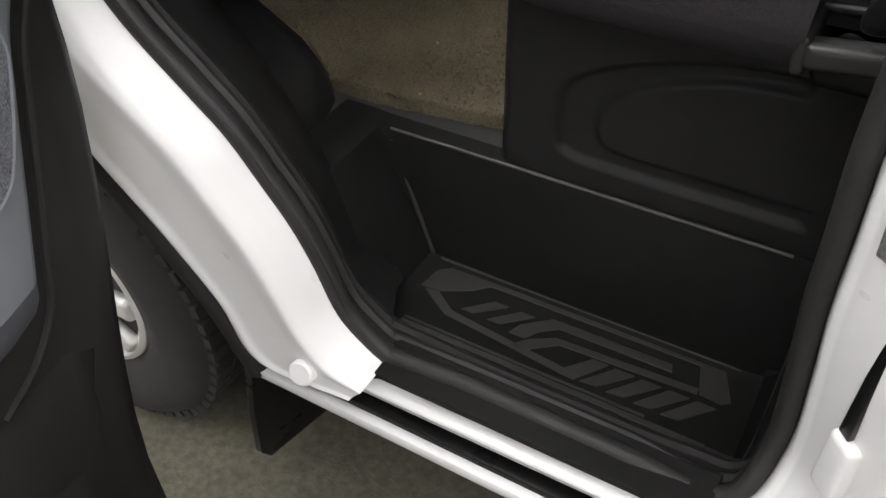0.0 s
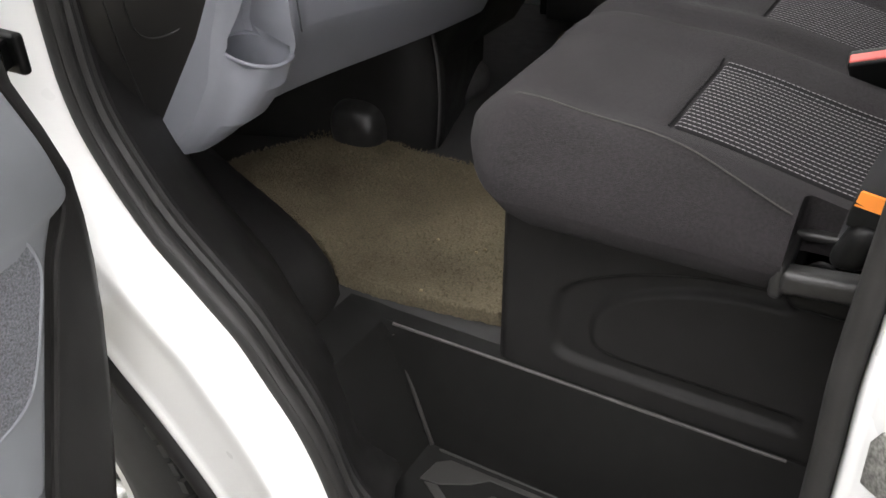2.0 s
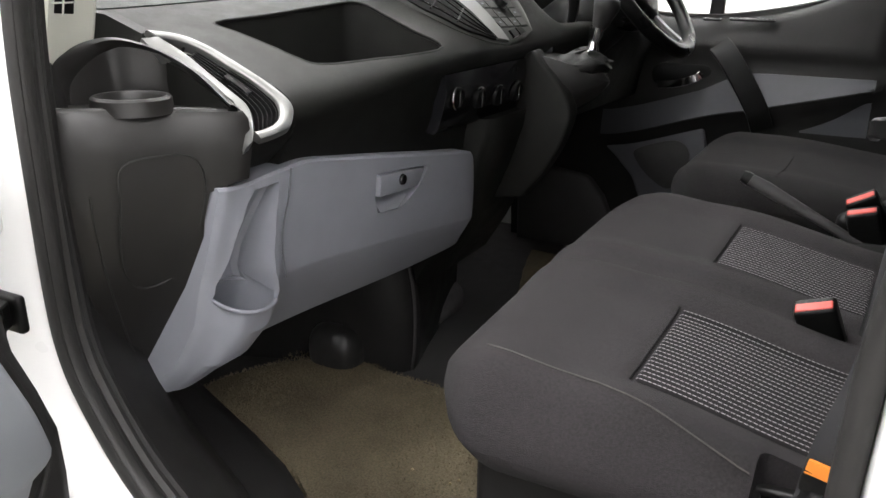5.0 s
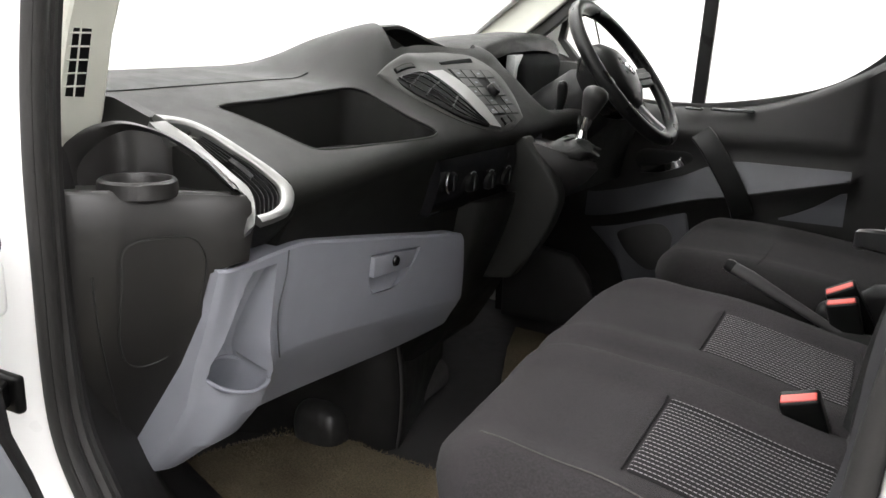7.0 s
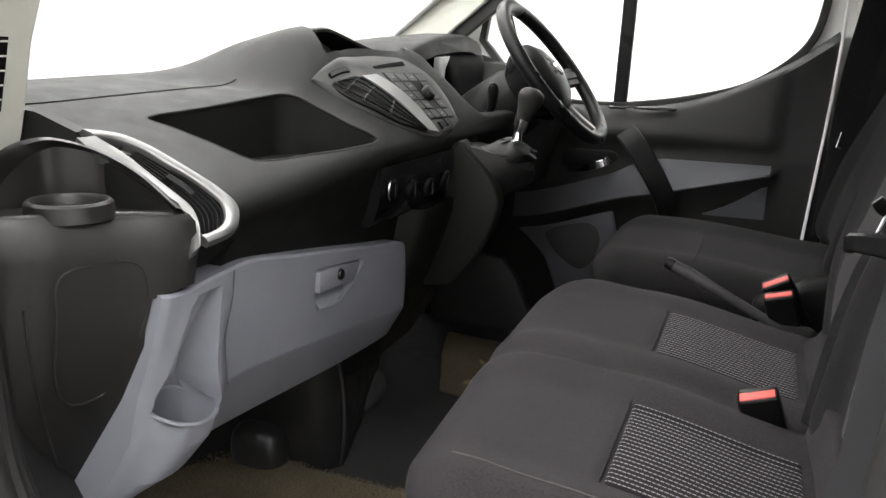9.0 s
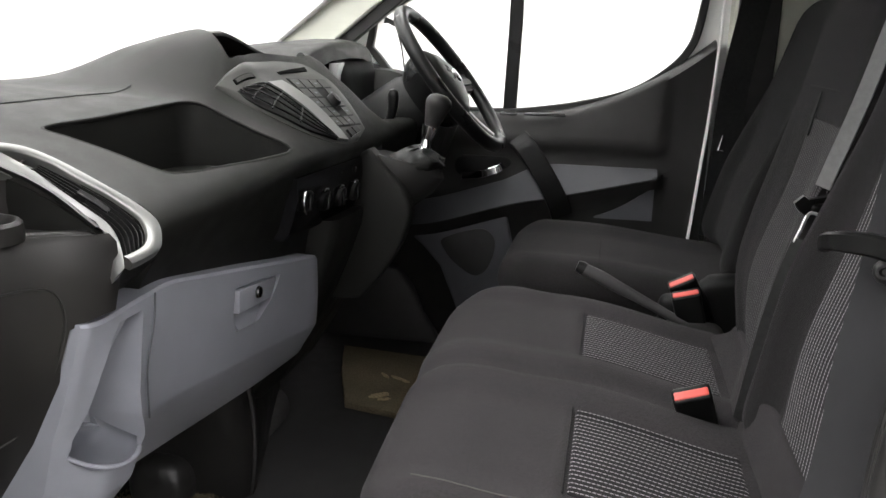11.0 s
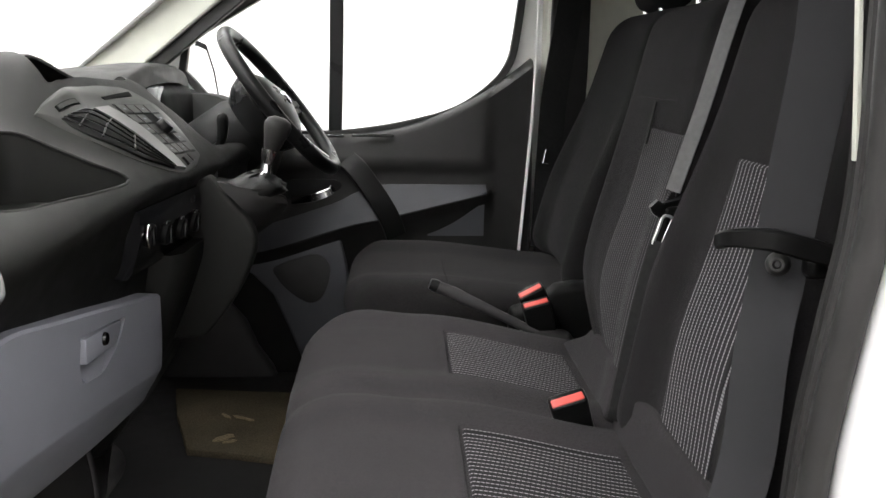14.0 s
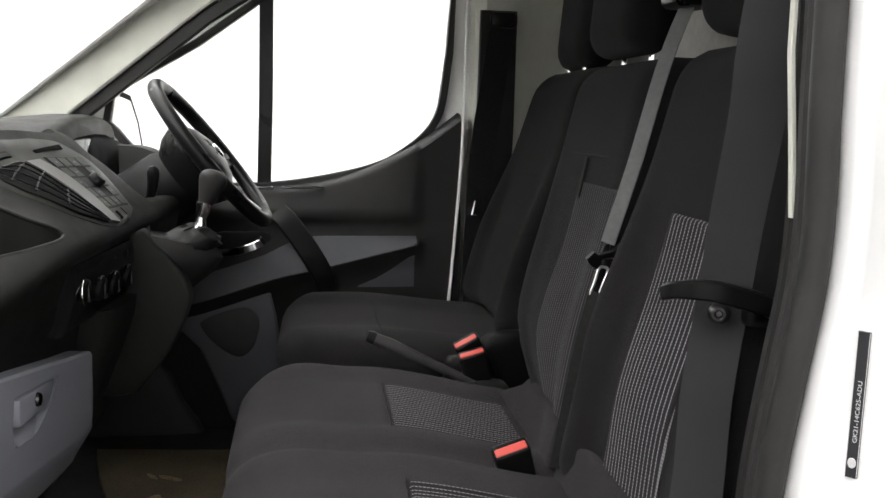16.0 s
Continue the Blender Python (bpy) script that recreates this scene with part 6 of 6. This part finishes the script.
# ---- pillars, trim and bulkhead ----
PILLAR = [Vector(p) for p in ((-1.24, 1.77, 1.32), (-0.95, 1.79, 1.455), (-0.59, 1.80, 1.745), (-0.40, 1.80, 1.87))]
ACROSS = Vector((0.62, 0, -0.78))
part("trim", section_sweep([p - ACROSS * 0.026 for p in PILLAR], [0.066, 0.070, 0.066, 0.058], 0.02, ACROSS), M_CREAM, None, "cream plastic trim on the far windscreen pillar", 40, "pillar trim", "structure")
part("door_frame_seal", section_sweep([p + ACROSS * 0.058 + Vector((0, 0.012, 0)) for p in PILLAR], 0.017, 0.014, ACROSS), M_RUBBER, fd_, "black rubber seal on the far door frame")
pl = thing("pillar_vent_trim", (-0.85, 0.2, 1.30), "cream pillar trim with a demister grille", "pillar trim")
part("trim_panel", section_sweep([(-0.90, 0.236, 1.285), (-0.875, 0.236, 1.35), (-0.845, 0.236, 1.45), (-0.81, 0.236, 1.53), (-0.70, 0.20, 1.70), (-0.50, 0.18, 1.86)], [0.034, 0.032, 0.030, 0.030, 0.035, 0.04], 0.014, (0.30, 0.95, 0)), M_CREAM, pl)
part("grille", section_sweep([(-0.862, 0.224, 1.366), (-0.836, 0.224, 1.455)], 0.012, 0.004, (0.30, 0.95, 0)), M_VENT, pl, "black demister grille")
for k in range(5):
    t = (k + 0.5) / 5
    c = Vector((mix(-0.860, -0.835, t), 0.221, mix(1.370, 1.452, t)))
    part("grille_bar", tube([c + Vector((-0.001, -0.013, 0)), c + Vector((0.006, 0.012, 0))], 0.0012, 6), M_CREAM, pl)
part("grille_bar", tube([(-0.857, 0.220, 1.364), (-0.831, 0.220, 1.458)], 0.0012, 6), M_CREAM, pl)
part("wall_bulkhead", box((0.44, 0.06, 0.50), (0.50, 1.92, 1.90), 0.01), M_LINER, None, "pale grey bulkhead behind the seats", 38, "bulkhead", "structure")
part("pillar_trim_far", loft([[Vector((x, y, z)) for x, y in ((0.14, 1.90), (0.145, 1.80), (0.17, 1.775), (0.26, 1.775), (0.30, 1.80), (0.43, 1.82), (0.43, 1.90))] for z in (0.6, 1.2, 1.3, 1.86)]), M_CREAM, None, "cream plastic trim on the far door pillar", 40, "pillar trim", "structure")
part("belt_slot_cover", section_sweep([(0.180, 1.764, 0.90), (0.190, 1.764, 1.20), (0.197, 1.762, 1.45), (0.199, 1.760, 1.74)], [0.060, 0.052, 0.050, 0.048], 0.010, (1, 0, 0)), M_CONSOLE, b3, "black plastic belt slot cover on the far pillar")
rp = thing("rear_pillar_trim", (0.2, 0.12, 0.6), "dark grey plastic trim on the near door pillar", "pillar trim")
part("trim_panel", sheet([[(x + 0.008, 0.135, z), (x + 0.016, 0.150, z), (x + 0.030, 0.165, z), (x + 0.07, 0.175, z), (0.32, 0.180, z)] for x, z in rear_curve[10:]], 0.02, (0.3, -1, 0)), M_TRIM, rp, "", 60)
part("lower_trim", box((0.110, 0.13, 0.60), (0.30, 0.30, 0.90), 0.02), M_BLACK, rp)
part("cream_strip", section_sweep([(0.0940, 0.130, 1.387), (0.0880, 0.130, 1.453), (0.0820, 0.130, 1.512), (0.0760, 0.130, 1.85)], 0.0020, 0.003, (1, 0, 0)), M_CREAM, rp, "thin cream trim edge")
LT = Matrix.Translation((0.117, 0.062, -0.012)) @ Matrix.Rotation(-0.85, 4, "Z") @ Matrix.Diagonal((0.74, 1, 1, 1)) @ Matrix.Translation((-0.0742, 0.0, 0))
st = thing("pillar_label", (0.115, 0.045, 1.275), "black printed part label on the white pillar", "label")
part("backing", oriented(box((0.0685, -0.0025, 1.215), (0.0800, 0.0005, 1.325), 0.0003, 1), LT), M_LABEL, st)
part("frame_line", oriented(join(box((0.0687, -0.0030, 1.2155), (0.0692, -0.0024, 1.3245), 0), box((0.0793, -0.0030, 1.2155), (0.0798, -0.0024, 1.3245), 0)), LT), M_PRINT, st)
fc = bpy.data.curves.new("text", "FONT")
fc.body, fc.size, fc.extrude = "GK21-14C625-ADU", 0.0056, 0.0002
fo = new("tmp_text", fc)
bpy.context.view_layer.update()
tm = bpy.data.meshes.new_from_object(fo.evaluated_get(bpy.context.evaluated_depsgraph_get()))
bpy.data.objects.remove(fo)
bm = bmesh.new()
bm.from_mesh(tm)
bpy.data.meshes.remove(tm)
oriented(bm, LT @ Matrix.Translation((0.0768, -0.0028, 1.242)) @ Matrix(((0, -1, 0, 0), (0, 0, -1, 0), (1, 0, 0, 0), (0, 0, 0, 1))))
part("print", bm, M_PRINT, st, "pale printed part number")
part("badge", oriented(revolve([(0.001, 0.0008), (0.0035, 0.0008), (0.004, 0.0)], (0.0742, -0.0026, 1.2265), (0, -1, 0), 20), LT), M_PRINT, st, "pale oval mark")

# ---- open passenger door ----
od = thing("passenger_door", (-0.70, -0.03, 0.5), "open passenger door with grey and black inner trim", "door")
AX = Vector((0.20, -0.98, 0)).normalized()
FX = Vector((0.98, 0.20, 0)).normalized()
H0 = Vector((-0.655, -0.035, 0))


def on_door(s, w, z):
    """s along the door from its hinge, w out from its inner side towards the cab."""
    p = H0 + AX * s + FX * w
    return Vector((p.x, p.y, z))


def door_edge(z):
    return 0.010 + 0.115 * smooth01((0.96 - z) / 0.62) + 0.045 * smooth01((z - 0.98) / 0.16)


part("door_shell", loft([[on_door(s, w, z) for s, w in ((e - 0.02, -0.10), (e, -0.002), (0.95, -0.002), (0.95, -0.10))] for z, e in ((0.24, 0.14), (0.45, 0.13), (0.70, 0.09), (0.95, 0.03), (1.30, 0.03))]), M_WHITE, od, "white painted door shell")
rows = []
for z in (0.22, 0.30, 0.38, 0.46, 0.52, 0.60, 0.68, 0.76, 0.84, 0.90, 0.95, 1.0, 1.05, 1.10, 1.16, 1.24, 1.30):
    e = door_edge(z)
    low = smooth01((0.62 - z) / 0.15)
    rows.append([on_door(e + 0.0, 0.0, z), on_door(e, 0.03, z), on_door(e + 0.006, 0.042, z), on_door(e + 0.02, 0.048, z), on_door(e + 0.05, 0.046 + 0.03 * low, z), on_door(e + 0.2, 0.046 + 0.05 * low, z), on_door(e + 0.6, 0.046 + 0.05 * low, z), on_door(0.93, 0.046, z), on_door(0.93, 0.0, z)])
part("door_trim", loft(rows), M_BLACK, od, "black moulded door trim", 50)


def card_edge(z):
    """Edge of the grey door card along the door."""
    return mix(0.066 + 0.38 * max(0.0, 0.985 - z), 0.046 + 0.42 * max(0.0, z - 1.0), smooth01((z - 0.980) / 0.010))


def card_rows(zs, grow):
    rows_ = []
    for z in zs:
        e = card_edge(max(z, 0.70)) + grow(z)
        out = mix(0.055, 0.078, smooth01((z - 0.93) / 0.14)) - 0.02 * smooth01((0.735 - z) / 0.08)
        rows_.append([on_door(e + 0.012, 0.03, z), on_door(e, out - 0.012, z), on_door(e + 0.003, out - 0.004, z), on_door(e + 0.012, out, z), on_door(e + 0.05, out + 0.003, z), on_door(e + 0.3, out + 0.005, z), on_door(e + 0.6, out + 0.005, z), on_door(e + 0.6, 0.03, z)])
    return rows_


gp = part("grey_panel", loft(card_rows([0.7315 + 0.2415 * k / 16 for k in range(17)] + [0.979, 0.982, 0.985, 0.988, 0.992, 1.0] + [1.015 + 0.195 * k / 12 for k in range(13)], lambda z: 0.0)), M_GREYD, od, "blue-grey door card panel", 60)
part("pocket_panel", loft(card_rows([0.652, 0.656, 0.664, 0.676, 0.690, 0.705, 0.718, 0.731], lambda z: -0.008 * smooth01((0.731 - z) / 0.03) + 0.11 * smooth01((0.70 - z) / 0.05) ** 2)), M_GREYX, od, "dark grey lower door card", 60)
part("card_bead", tube(spl([on_door(card_edge(max(z, 0.66)) - 0.016, 0.047, z) for z in (1.20, 1.12, 1.05, 0.985, 0.93, 0.87, 0.81, 0.745, 0.69)] + [on_door(0.205, 0.047, 0.652), on_door(0.26, 0.047, 0.632)], 5), 0.0045, 8), M_BLACK, od, "raised bead round the door card")
gr = [(0.128, 0.998), (0.108, 0.978), (0.101, 0.945), (0.116, 0.905), (0.135, 0.866), (0.156, 0.838), (0.19, 0.826), (0.40, 0.826), (0.40, 0.998)]
part("speaker_grille", loft([[on_door(s, w, z) for s, z in gr] for w in (0.05, 0.0605, 0.062)]), M_GRILLE, gp, "grey perforated speaker grille")
part("grille_bead", tube(spl([on_door(s, 0.0605, z) for s, z in ((0.128, 0.998), (0.108, 0.978), (0.101, 0.945), (0.116, 0.905), (0.135, 0.866), (0.156, 0.838), (0.19, 0.826), (0.26, 0.824))], 5), 0.0026, 8), M_GREYD, gp, "pale bead round the speaker grille")
part("door_pocket", loft([[on_door(door_edge(z) + 0.05, 0.04, z), on_door(door_edge(z) + 0.056, 0.046 + 0.4 * b, z), on_door(door_edge(z) + 0.10, 0.055 + b, z), on_door(0.7, 0.06 + b, z), on_door(0.7, 0.04, z)] for z, b in ((0.24, 0.03), (0.36, 0.034), (0.46, 0.03), (0.54, 0.018), (0.60, 0.004), (0.63, -0.008))]), M_BLACK, od, "black door pocket", 60)
part("check_strap", join(section_sweep([(-0.72, 0.00, 1.088), (-0.70, -0.03, 1.088), (-0.66, -0.06, 1.088)], 0.014, 0.008, (0, 0, 1)), rbox((-0.735, -0.012, 1.066), (-0.690, 0.000, 1.108), 0.005, 3)), M_SMOOTH, od, "black steel check strap")
for z in (0.80, 1.20):
    part("hinge", rbox((-0.78, -0.05, z - 0.03), (-0.70, 0.0, z + 0.03), 0.01, 3), M_WHITE, od, "white painted door hinge")
